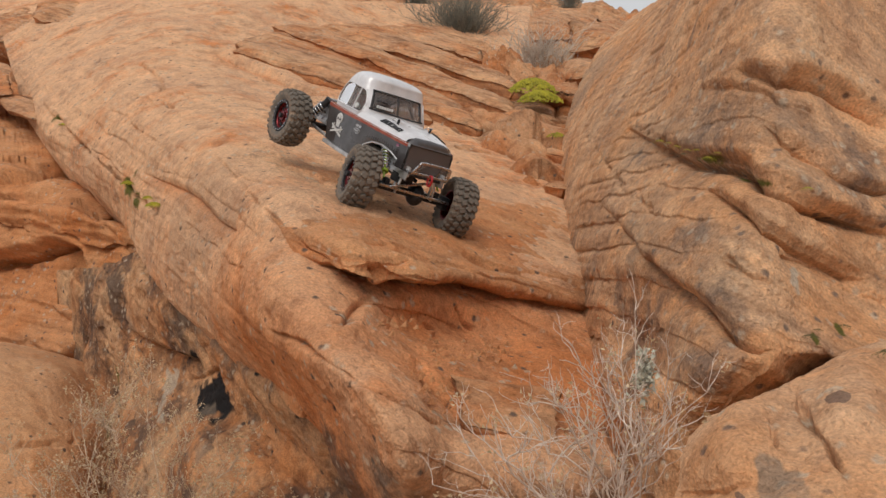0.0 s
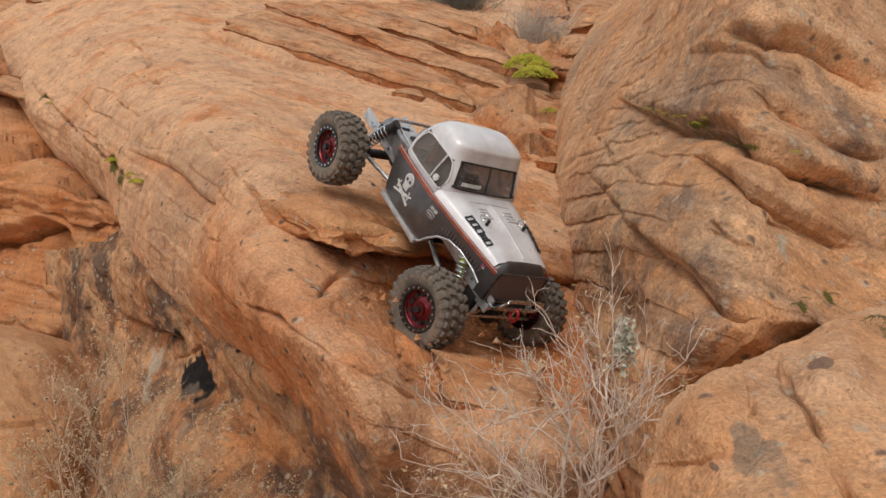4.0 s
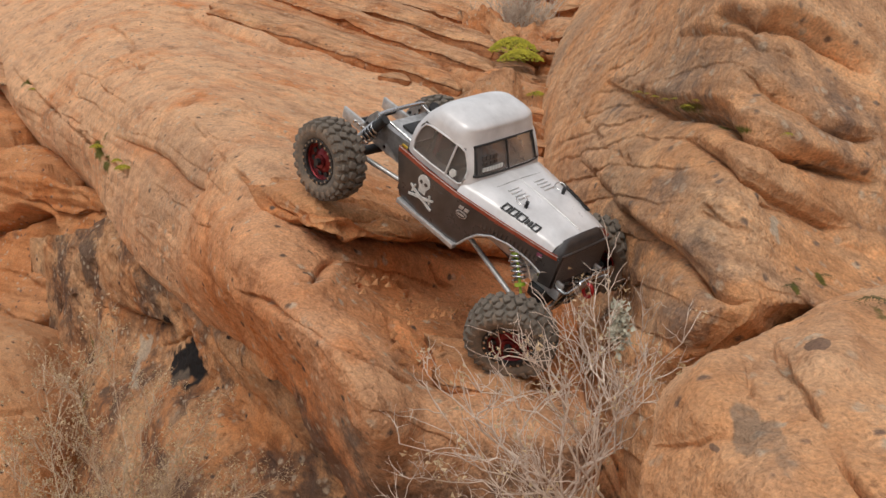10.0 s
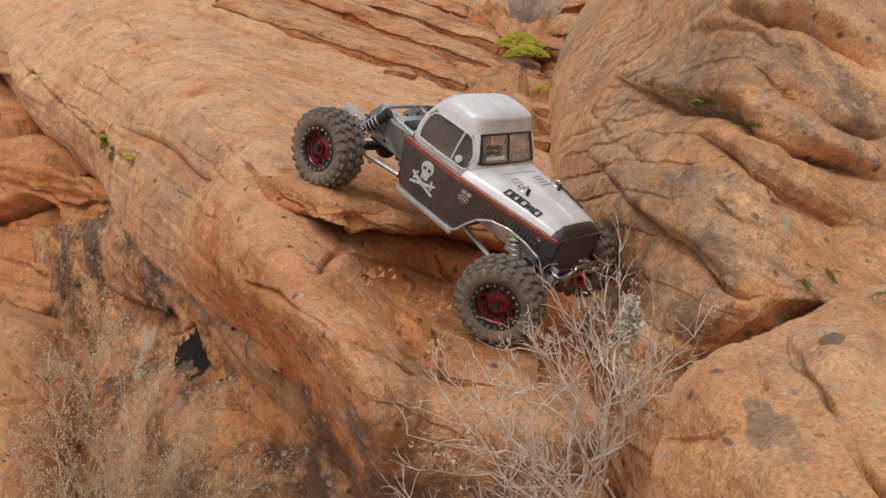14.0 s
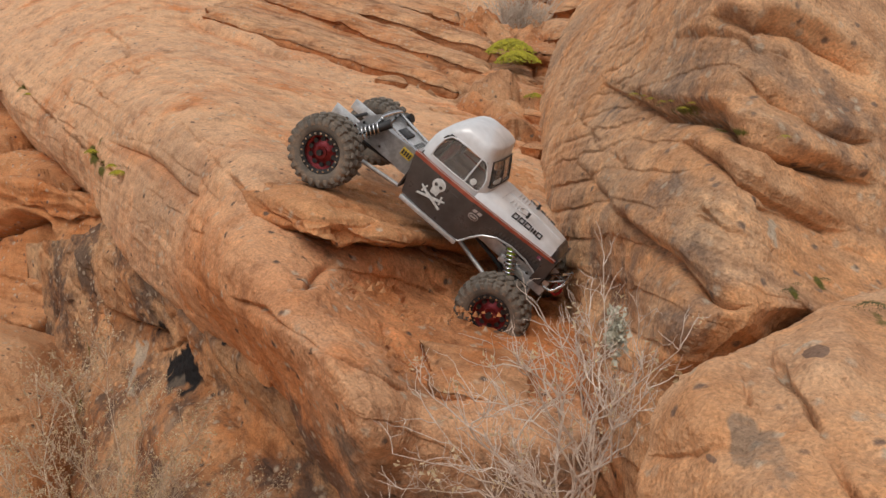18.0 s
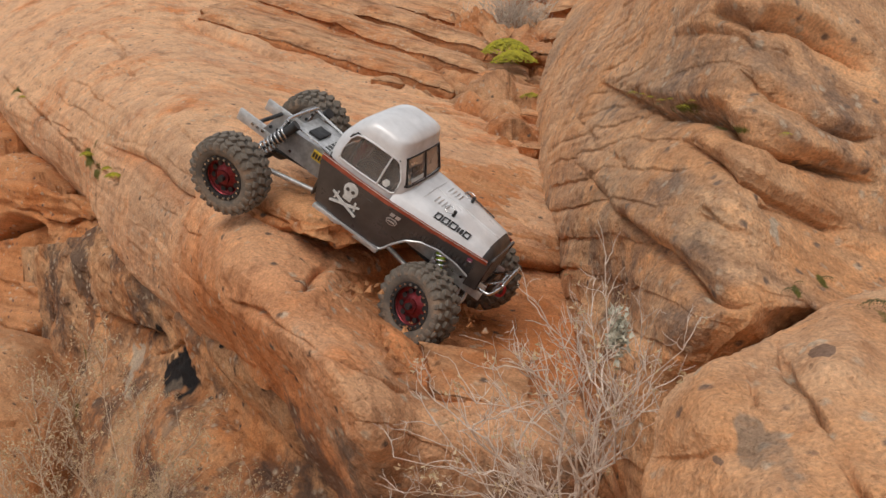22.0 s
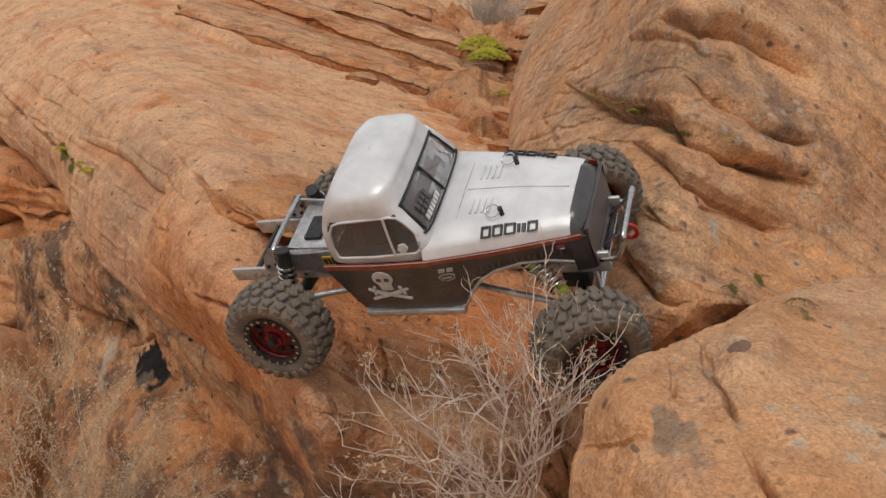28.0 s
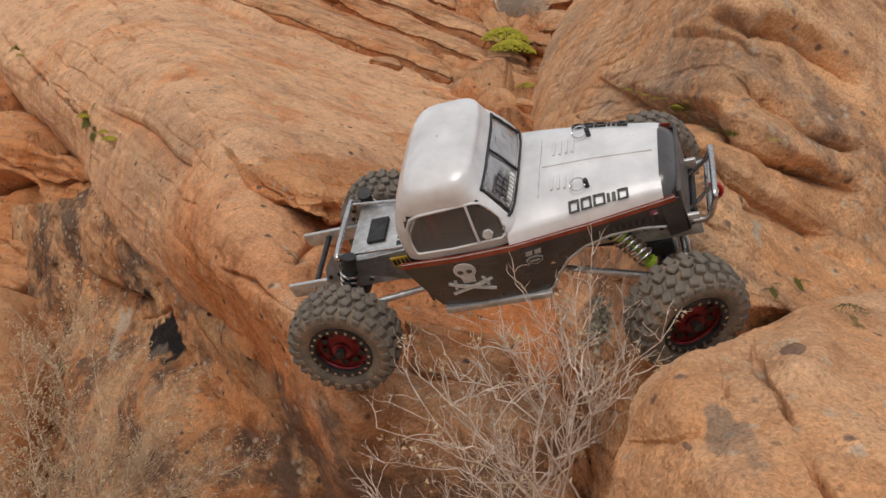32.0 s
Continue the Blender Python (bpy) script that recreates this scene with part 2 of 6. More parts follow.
def near_line(s, line, reach=0.3):
    """For the points of a loft: the distance to a line drawn on it, on which side of it they lie, and how far along it they are."""
    rows, cols = s.shape[:2]
    uv = glide(np.asarray(line, float), 120)
    r, c = np.clip(uv[:, 1], 0, 1) * (rows - 1), np.clip(uv[:, 0], 0, 1) * (cols - 1)
    i, j = np.minimum(r.astype(int), rows - 2), np.minimum(c.astype(int), cols - 2)
    fr, fc = (r - i)[:, None], (c - j)[:, None]
    at = (s[i, j] * (1 - fc) + s[i, j + 1] * fc) * (1 - fr) + (s[i + 1, j] * (1 - fc) + s[i + 1, j + 1] * fc) * fr
    lo, hi = at.min(0) - reach, at.max(0) + reach
    d = np.full((rows, cols), 9.0)
    side, along = np.zeros((rows, cols)), np.zeros((rows, cols))
    pick = np.argwhere(((s > lo) & (s < hi)).all(-1))
    for part_of in np.array_split(pick, max(1, len(pick) // 12000)):
        p = s[part_of[:, 0], part_of[:, 1]]
        dist = ((p[:, None] - at[None]) ** 2).sum(-1)
        k = dist.argmin(1)
        d[part_of[:, 0], part_of[:, 1]] = np.sqrt(dist[np.arange(len(p)), k])
        j = np.clip(k, 1, len(uv) - 2)
        tx, ty = c[j + 1] - c[j - 1], r[j + 1] - r[j - 1]
        side[part_of[:, 0], part_of[:, 1]] = np.clip((tx * (part_of[:, 0] - r[k]) - ty * (part_of[:, 1] - c[k])) / (np.hypot(tx, ty) + 1e-9) * 0.6, -1, 1)
        along[part_of[:, 0], part_of[:, 1]] = k / (len(uv) - 1)
    return d, side, along


def mesh_from(name, verts, faces, material, values=None, smooth=True):
    me = bpy.data.meshes.new(name)
    verts, faces = np.asarray(verts, np.float32), np.asarray(faces, np.int32)
    me.vertices.add(len(verts))
    me.vertices.foreach_set("co", verts.ravel())
    k = faces.shape[1]
    me.loops.add(faces.size)
    me.loops.foreach_set("vertex_index", faces.ravel())
    me.polygons.add(len(faces))
    me.polygons.foreach_set("loop_start", np.arange(0, faces.size, k, dtype=np.int32))
    me.polygons.foreach_set("use_smooth", np.full(len(faces), smooth))
    me.update(calc_edges=True)
    for key, v in (values or {}).items():
        a = me.attributes.new(key, "FLOAT", "POINT")
        a.data.foreach_set("value", np.asarray(v, np.float32).ravel())
    me.materials.append(material)
    me.validate()
    return me


def grid_faces(rows, cols):
    i = np.arange(rows * cols).reshape(rows, cols)
    return np.stack([i[:-1, :-1], i[1:, :-1], i[1:, 1:], i[:-1, 1:]], -1).reshape(-1, 4)


def rock(name, label, rails, rows, cols, material, marks=(), bed=(0.0, 0.3, 1.0), lump=0.012, beds=0.004, base=0.0,
         stains=None, seed=1, tuck=(0.0, 0.0), back=(), flare=0.0, treads=(0.06, 0.0)):
    """A rock: a loft through its rails, worn by lumps, beds, cracks and ledges, with its edges carried down to the ground."""
    s = loft(rails, rows, cols)
    nrm = normals_of(s)
    b = np.asarray(bed, float)
    b = b / np.linalg.norm(b)
    layer = s @ b + 0.016 * rough_sum(s, 0.6, 2, 0.5, seed + 5)
    push = lump * rough_sum(s, 0.16, 3, 0.5, seed) + 0.0022 * rough_sum(s, 0.026, 4, 0.62, seed + 9)
    chip = rough_sum(s, 0.07, 3, 0.55, seed + 40)
    push = push - 0.35 * lump * np.clip((chip - 0.35) * 4, 0, 1)
    step = grain(np.stack([layer * 0, layer * 0, layer], -1), 0.028, seed + 3) + 0.6 * grain(np.stack([layer * 0, layer * 0, layer], -1), 0.010, seed + 4)
    push = push + beds * step * (0.6 + 0.4 * grain(s, 0.2, seed + 6))
    # broken edges of the beds: each bed stands a little proud and ends in a sharp worn lip
    gap, proud = treads
    if proud:
        turn = layer / gap + 0.16 * rough_sum(s, 0.11, 3, 0.55, seed + 70)
        rise = turn - np.floor(turn)
        patch = np.clip(0.35 + 0.9 * rough_sum(s, 0.24, 2, 0.5, seed + 71), 0, 1)
        push = push - proud * patch * np.clip((rise - 0.55) / 0.4, 0, 1) ** 2 * (rise < 0.97)
    warm = np.zeros(s.shape[:2])
    for kind, deep, wide, line in marks:
        d, side, along = near_line(s, line, 3.5 * wide + 0.01)
        taper = np.clip(np.minimum(along, 1 - along) * 8, 0.0, 1.0) ** 0.5
        ragged = 1 + 0.22 * grain(s, 0.03, seed + 31)
        if kind == "crack":
            d = np.abs(d - 0.5 * wide * grain(s, 0.022, seed + 34))
            ragged = ragged * np.clip(0.6 + 0.9 * grain(s, 0.06, seed + 33), 0, 1.3)
            push = push - 2.4 * deep * ragged * taper * np.exp(-(d / (wide * 0.34 + 0.0006)) ** 2)
        else:
            push = push - 1.1 * deep * ragged * taper * np.clip(side, 0, 1) * np.exp(-(d / wide) ** 1.3)
            push = push - 1.3 * deep * ragged * taper * np.exp(-(d / (wide * 0.09 + 0.0025)) ** 2)
            push = push + 0.25 * deep * taper * (side <= 0) * np.exp(-(d / (wide * 0.6)) ** 2)
            # recessed side takes the deeper warm colour, fading away from the line
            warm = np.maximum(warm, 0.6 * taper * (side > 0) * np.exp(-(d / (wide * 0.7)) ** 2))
    s = s + nrm * push[..., None]
    values = {"bed": layer, "warm": warm, "varnish_dark": np.zeros(s.shape[:2]), "black": np.zeros(s.shape[:2]),
              "white": np.zeros(s.shape[:2]), "ash": np.zeros(s.shape[:2]), "moss": np.zeros(s.shape[:2])}
    if stains:
        stains(s, values)
    verts, faces = [s.reshape(-1, 3)], [grid_faces(rows, cols)]
    idx = np.arange(rows * cols).reshape(rows, cols)
    rim = np.concatenate([idx[0, :-1], idx[:-1, -1], idx[-1, :0:-1], idx[:0:-1, 0]])
    # behind and below: rounded back, then down to the ground
    behind = np.concatenate([np.ones(cols - 1), np.ones(rows - 1), np.zeros(cols - 1), np.zeros(rows - 1)])[:, None]
    below = np.concatenate([np.zeros(cols - 1), np.zeros(rows - 1), np.ones(cols - 1), np.zeros(rows - 1)])[:, None]
    edge = s.reshape(-1, 3)[rim]
    rings = [edge + behind * np.array(off) + behind * 0.05 * rough_sum(edge + np.array(off), 0.3, 3, 0.5, seed + 60)[:, None] for off in back]
    last = rings[-1] if rings else edge
    for share in (0.35, 0.7, 1.0):
        foot = last.copy()
        foot[:, 2] = last[:, 2] + (base - last[:, 2]) * share
        foot[:, :2] += np.array(tuck) * share
        foot[:, 1:2] -= below * flare * share ** 0.7
        foot[:, :2] += 0.04 * (share < 1) * behind * rough_sum(foot, 0.25, 3, 0.5, seed + 61)[:, None]
        rings.append(foot)
    k, m = rows * cols, len(rim)
    nxt = np.roll(np.arange(m), -1)
    ring = rim
    for one in rings:
        verts.append(one)
        now = k + np.arange(m)
        faces.append(np.stack([ring, ring[nxt], now[nxt], now], -1))
        ring, k = now, k + m
    vals = {key: np.concatenate([v.ravel()] + [v.ravel()[rim]] * len(rings)) for key, v in values.items()}
    me = mesh_from(name, np.concatenate(verts), np.concatenate(faces), material, vals)
    ob = new(name, me)
    return tagged(ob, label, "rock")


def blot(s, centre, size, seed, ragged=0.5):
    """A patch with a ragged outline: 1 inside, 0 outside."""
    d = np.linalg.norm((s - np.asarray(centre)) / np.asarray(size), axis=-1)
    d = d + ragged * rough_sum(s, float(np.mean(size)) * 0.9, 3, 0.6, seed)
    return np.clip((1.0 - d) * 5, 0, 1)


# the rails of each rock, in metres, and the lines of its ledges and cracks (across, down)
SLAB = [
    [(-2.65, 5.58, 1.87), (-2.13, 5.36, 1.88), (-1.58, 4.92, 1.85), (-1.03, 4.66, 1.82), (-0.70, 4.82, 1.82), (-0.24, 5.27, 1.84), (0.38, 5.96, 1.91)],
    [(-1.59, 3.56, 1.26), (-1.44, 3.35, 1.31), (-1.19, 3.29, 1.43), (-1.04, 3.44, 1.51), (-0.83, 3.90, 1.58), (-0.44, 4.37, 1.61), (0.22, 4.19, 1.44)],
    [(-1.18, 2.86, 1.13), (-1.08, 2.74, 1.19), (-0.90, 2.65, 1.31), (-0.74, 2.75, 1.36), (-0.60, 2.94, 1.37), (-0.33, 3.18, 1.34), (0.21, 3.19, 1.24)],
    [(-0.89, 2.43, 1.05), (-0.78, 2.22, 1.12), (-0.64, 2.10, 1.23), (-0.55, 2.18, 1.28), (-0.42, 2.36, 1.27), (-0.20, 2.64, 1.24), (0.24, 2.74, 1.17)],
    [(-0.67, 1.97, 0.98), (-0.57, 1.80, 1.06), (-0.48, 1.73, 1.18), (-0.40, 1.75, 1.22), (-0.28, 1.85, 1.20), (-0.11, 2.09, 1.17), (0.23, 2.28, 1.12)],
    [(-0.49, 1.67, 0.93), (-0.42, 1.52, 1.01), (-0.39, 1.52, 1.11), (-0.29, 1.44, 1.17), (-0.19, 1.50, 1.16), (-0.06, 1.69, 1.13), (0.20, 1.93, 1.07)],
    [(-0.36, 1.47, 0.92), (-0.29, 1.24, 1.02), (-0.25, 1.18, 1.09), (-0.22, 1.26, 1.12), (-0.14, 1.34, 1.10), (-0.02, 1.50, 1.07), (0.20, 1.67, 1.04)],
    [(-0.27, 1.30, 0.92), (-0.20, 1.07, 1.03), (-0.17, 1.09, 1.07), (-0.15, 1.18, 1.08), (-0.08, 1.31, 1.06), (0.01, 1.43, 1.03), (0.20, 1.58, 0.99)],
    [(-0.21, 1.22, 0.90), (-0.15, 1.00, 1.02), (-0.13, 1.02, 1.04), (-0.11, 1.17, 1.04), (-0.06, 1.30, 1.01), (0.04, 1.40, 0.98), (0.19, 1.45, 0.96)],
    [(-0.17, 1.16, 0.86), (-0.11, 0.94, 1.00), (-0.10, 0.95, 1.02), (-0.07, 1.08, 1.01), (-0.02, 1.16, 0.99), (0.05, 1.22, 0.97), (0.17, 1.26, 0.95)],
    [(-0.13, 1.14, 0.81), (-0.08, 0.92, 0.95), (-0.06, 0.92, 0.98), (-0.04, 1.01, 0.97), (0.00, 1.06, 0.96), (0.06, 1.07, 0.96), (0.15, 1.08, 0.95)],
    [(-0.10, 1.14, 0.73), (-0.06, 0.99, 0.86), (-0.03, 0.96, 0.91), (-0.01, 0.96, 0.94), (0.03, 0.98, 0.94), (0.07, 0.97, 0.94), (0.15, 0.97, 0.93)],
    [(-0.06, 1.22, 0.61), (-0.02, 1.06, 0.74), (0.01, 1.00, 0.80), (0.03, 0.99, 0.84), (0.06, 0.97, 0.86), (0.09, 0.96, 0.87), (0.15, 0.98, 0.87)],
]
FACE = [
    [(-1.17, 2.72, 0.84), (-0.92, 2.40, 0.91), (-0.72, 2.16, 1.00), (-0.64, 2.09, 1.03), (-0.50, 1.86, 0.97), (-0.33, 1.62, 0.92), (-0.22, 1.52, 0.87)],
    [(-1.02, 2.50, 0.79), (-0.82, 2.20, 0.88), (-0.65, 1.96, 0.94), (-0.54, 1.81, 0.94), (-0.41, 1.61, 0.93), (-0.27, 1.44, 0.89), (-0.16, 1.34, 0.84)],
    [(-0.98, 2.44, 0.70), (-0.81, 2.19, 0.76), (-0.62, 1.90, 0.83), (-0.50, 1.73, 0.86), (-0.37, 1.54, 0.88), (-0.22, 1.33, 0.87), (-0.11, 1.23, 0.82)],
    [(-0.92, 2.33, 0.61), (-0.80, 2.17, 0.66), (-0.61, 1.88, 0.75), (-0.47, 1.68, 0.78), (-0.35, 1.53, 0.80), (-0.19, 1.32, 0.81), (-0.08, 1.22, 0.76)],
    [(-0.84, 2.12, 0.54), (-0.70, 1.91, 0.62), (-0.55, 1.71, 0.69), (-0.41, 1.50, 0.75), (-0.31, 1.45, 0.76), (-0.16, 1.30, 0.76), (-0.05, 1.20, 0.71)],
    [(-0.71, 1.78, 0.44), (-0.59, 1.63, 0.51), (-0.47, 1.47, 0.59), (-0.35, 1.31, 0.66), (-0.27, 1.28, 0.68), (-0.09, 1.25, 0.68), (0.02, 1.15, 0.63)],
]
RECESS = [
    [(-2.61, 4.50, 1.47), (-2.16, 4.40, 1.45), (-1.82, 4.11, 1.35), (-1.45, 3.62, 1.20), (-1.05, 2.91, 1.04), (-0.74, 2.36, 0.94)],
    [(-1.98, 3.36, 1.17), (-1.59, 3.11, 1.11), (-1.32, 2.90, 1.07), (-1.14, 2.77, 1.05), (-0.94, 2.57, 1.00), (-0.72, 2.31, 0.92)],
    [(-1.83, 3.08, 0.96), (-1.51, 2.91, 0.92), (-1.27, 2.80, 0.92), (-1.08, 2.67, 0.94), (-0.91, 2.51, 0.92), (-0.72, 2.30, 0.88)],
    [(-1.79, 2.97, 0.80), (-1.48, 2.85, 0.80), (-1.25, 2.74, 0.82), (-1.12, 2.69, 0.83), (-0.99, 2.58, 0.83), (-0.76, 2.33, 0.83)],
    [(-1.73, 2.83, 0.53), (-1.41, 2.66, 0.58), (-1.20, 2.61, 0.61), (-1.08, 2.55, 0.62), (-0.94, 2.44, 0.64), (-0.78, 2.28, 0.65)],
    [(-1.71, 2.73, 0.22), (-1.39, 2.58, 0.28), (-1.16, 2.47, 0.32), (-1.02, 2.43, 0.34), (-0.87, 2.28, 0.40), (-0.72, 2.13, 0.46)],
]
MOUND = [
    [(-1.50, 2.41, 0.70), (-1.32, 2.40, 0.74), (-1.16, 2.42, 0.70), (-1.04, 2.46, 0.66), (-0.95, 2.49, 0.61), (-0.84, 2.44, 0.51)],
    [(-1.24, 1.98, 0.76), (-1.11, 2.01, 0.78), (-0.99, 2.06, 0.75), (-0.92, 2.14, 0.71), (-0.88, 2.24, 0.62), (-0.83, 2.33, 0.50)],
    [(-1.10, 1.75, 0.72), (-0.99, 1.78, 0.72), (-0.89, 1.83, 0.69), (-0.83, 1.91, 0.65), (-0.80, 2.03, 0.59), (-0.79, 2.17, 0.48)],
    [(-1.04, 1.63, 0.63), (-0.93, 1.64, 0.63), (-0.83, 1.68, 0.61), (-0.77, 1.76, 0.58), (-0.76, 1.91, 0.51), (-0.76, 2.10, 0.42)],
    [(-1.00, 1.54, 0.50), (-0.89, 1.54, 0.50), (-0.79, 1.58, 0.47), (-0.74, 1.65, 0.44), (-0.71, 1.75, 0.38), (-0.70, 1.94, 0.29)],
]
BOULDER = [
    [(0.75, 4.31, 1.74), (0.63, 3.32, 1.68), (0.58, 2.61, 1.67), (0.57, 2.19, 1.72), (0.64, 1.95, 1.74), (0.79, 1.89, 1.75), (1.03, 1.89, 1.75)],
    [(0.51, 3.65, 1.57), (0.47, 2.85, 1.55), (0.41, 2.05, 1.54), (0.38, 1.54, 1.55), (0.41, 1.31, 1.55), (0.56, 1.37, 1.57), (0.85, 1.56, 1.61)],
    [(0.36, 3.18, 1.42), (0.35, 2.57, 1.42), (0.34, 1.97, 1.39), (0.31, 1.38, 1.38), (0.32, 1.11, 1.37), (0.47, 1.19, 1.37), (0.79, 1.39, 1.35)],
    [(0.28, 2.89, 1.27), (0.27, 2.18, 1.28), (0.27, 1.68, 1.28), (0.27, 1.31, 1.28), (0.30, 1.05, 1.28), (0.42, 1.09, 1.28), (0.75, 1.30, 1.24)],
    [(0.22, 2.38, 1.13), (0.21, 1.73, 1.17), (0.22, 1.43, 1.20), (0.24, 1.14, 1.22), (0.28, 0.97, 1.23), (0.41, 1.04, 1.22), (0.72, 1.25, 1.16)],
    [(0.19, 1.97, 1.04), (0.19, 1.53, 1.10), (0.19, 1.26, 1.13), (0.22, 1.03, 1.16), (0.27, 0.92, 1.18), (0.43, 1.04, 1.15), (0.70, 1.19, 1.08)],
    [(0.19, 1.76, 0.99), (0.18, 1.43, 1.04), (0.20, 1.25, 1.07), (0.21, 0.96, 1.11), (0.27, 0.90, 1.13), (0.37, 0.96, 1.11), (0.65, 1.10, 1.05)],
    [(0.17, 1.55, 0.94), (0.18, 1.35, 0.98), (0.21, 1.21, 1.02), (0.20, 0.91, 1.07), (0.25, 0.86, 1.09), (0.33, 0.90, 1.09), (0.60, 1.01, 1.04)],
    [(0.17, 1.38, 0.89), (0.18, 1.20, 0.95), (0.19, 1.01, 1.01), (0.21, 0.89, 1.04), (0.27, 0.89, 1.05), (0.34, 0.92, 1.07), (0.57, 0.96, 1.02)],
    [(0.16, 1.21, 0.84), (0.18, 1.07, 0.91), (0.19, 0.94, 0.96), (0.23, 0.92, 0.99), (0.29, 0.94, 1.00), (0.37, 0.98, 1.02), (0.57, 0.95, 0.99)],
    [(0.16, 1.14, 0.70), (0.18, 0.97, 0.82), (0.20, 0.92, 0.88), (0.24, 0.90, 0.93), (0.31, 0.95, 0.96), (0.38, 0.98, 0.97), (0.59, 0.97, 0.92)],
]
BLOCK = [
    [(0.22, 0.93, 1.00), (0.29, 0.97, 1.01), (0.37, 0.99, 1.05), (0.44, 1.01, 1.07), (0.53, 1.05, 1.07), (0.67, 1.09, 1.06)],
    [(0.18, 0.74, 1.07), (0.22, 0.74, 1.09), (0.26, 0.75, 1.11), (0.32, 0.80, 1.12), (0.41, 0.86, 1.12), (0.57, 0.92, 1.12)],
    [(0.15, 0.67, 1.07), (0.17, 0.63, 1.10), (0.22, 0.65, 1.10), (0.25, 0.64, 1.12), (0.33, 0.70, 1.11), (0.48, 0.76, 1.10)],
    [(0.14, 0.64, 1.05), (0.15, 0.57, 1.08), (0.18, 0.55, 1.09), (0.22, 0.56, 1.10), (0.27, 0.58, 1.10), (0.40, 0.64, 1.09)],
    [(0.13, 0.64, 1.02), (0.14, 0.55, 1.05), (0.16, 0.50, 1.08), (0.19, 0.49, 1.08), (0.24, 0.50, 1.09), (0.33, 0.52, 1.08)],
    [(0.13, 0.68, 0.94), (0.14, 0.57, 1.00), (0.16, 0.49, 1.04), (0.18, 0.46, 1.05), (0.22, 0.45, 1.06), (0.30, 0.46, 1.06)],
]
HILL = [
    [(-5.21, 7.33, 1.70), (-4.76, 8.77, 2.02), (-3.18, 9.94, 2.43), (-1.68, 10.79, 2.61), (0.10, 10.93, 2.57), (1.17, 9.88, 2.31), (2.01, 8.75, 1.98)],
    [(-3.50, 4.88, 1.36), (-3.16, 5.79, 1.52), (-2.02, 6.27, 1.78), (-1.00, 6.40, 1.86), (-0.08, 6.18, 1.81), (0.58, 5.96, 1.71), (1.34, 5.84, 1.65)],
    [(-2.81, 3.89, 1.15), (-2.41, 4.38, 1.25), (-1.42, 4.37, 1.47), (-0.75, 4.43, 1.54), (-0.16, 4.39, 1.49), (0.28, 4.29, 1.47), (0.84, 4.11, 1.37)],
    [(-2.35, 3.21, 0.94), (-2.04, 3.66, 1.04), (-1.12, 3.42, 1.17), (-0.59, 3.45, 1.30), (-0.16, 3.30, 1.28), (0.25, 3.09, 1.25), (0.53, 2.95, 1.19)],
    [(-2.12, 2.85, 0.73), (-1.80, 3.19, 0.81), (-1.01, 3.02, 0.96), (-0.46, 2.65, 1.08), (-0.11, 2.39, 1.11), (0.22, 2.18, 1.11), (0.39, 2.15, 1.06)],
]
LIP = [
    [(-0.37, 1.83, 1.18), (-0.24, 1.93, 1.18), (-0.10, 2.14, 1.16), (0.09, 2.29, 1.14), (0.24, 2.28, 1.10)],
    [(-0.32, 1.49, 1.16), (-0.20, 1.44, 1.16), (-0.09, 1.57, 1.13), (0.05, 1.75, 1.10), (0.21, 1.95, 1.06)],
    [(-0.26, 1.30, 1.14), (-0.17, 1.25, 1.14), (-0.09, 1.35, 1.11), (0.03, 1.51, 1.07), (0.20, 1.72, 1.03)],
    [(-0.23, 1.25, 1.12), (-0.16, 1.20, 1.12), (-0.08, 1.27, 1.10), (0.01, 1.41, 1.07), (0.19, 1.58, 1.01)],
    [(-0.22, 1.28, 1.10), (-0.15, 1.19, 1.11), (-0.07, 1.28, 1.08), (0.00, 1.42, 1.05), (0.19, 1.56, 0.99)],
    [(-0.23, 1.38, 1.08), (-0.17, 1.41, 1.07), (-0.08, 1.46, 1.05), (0.01, 1.56, 1.03), (0.20, 1.67, 0.96)],
]
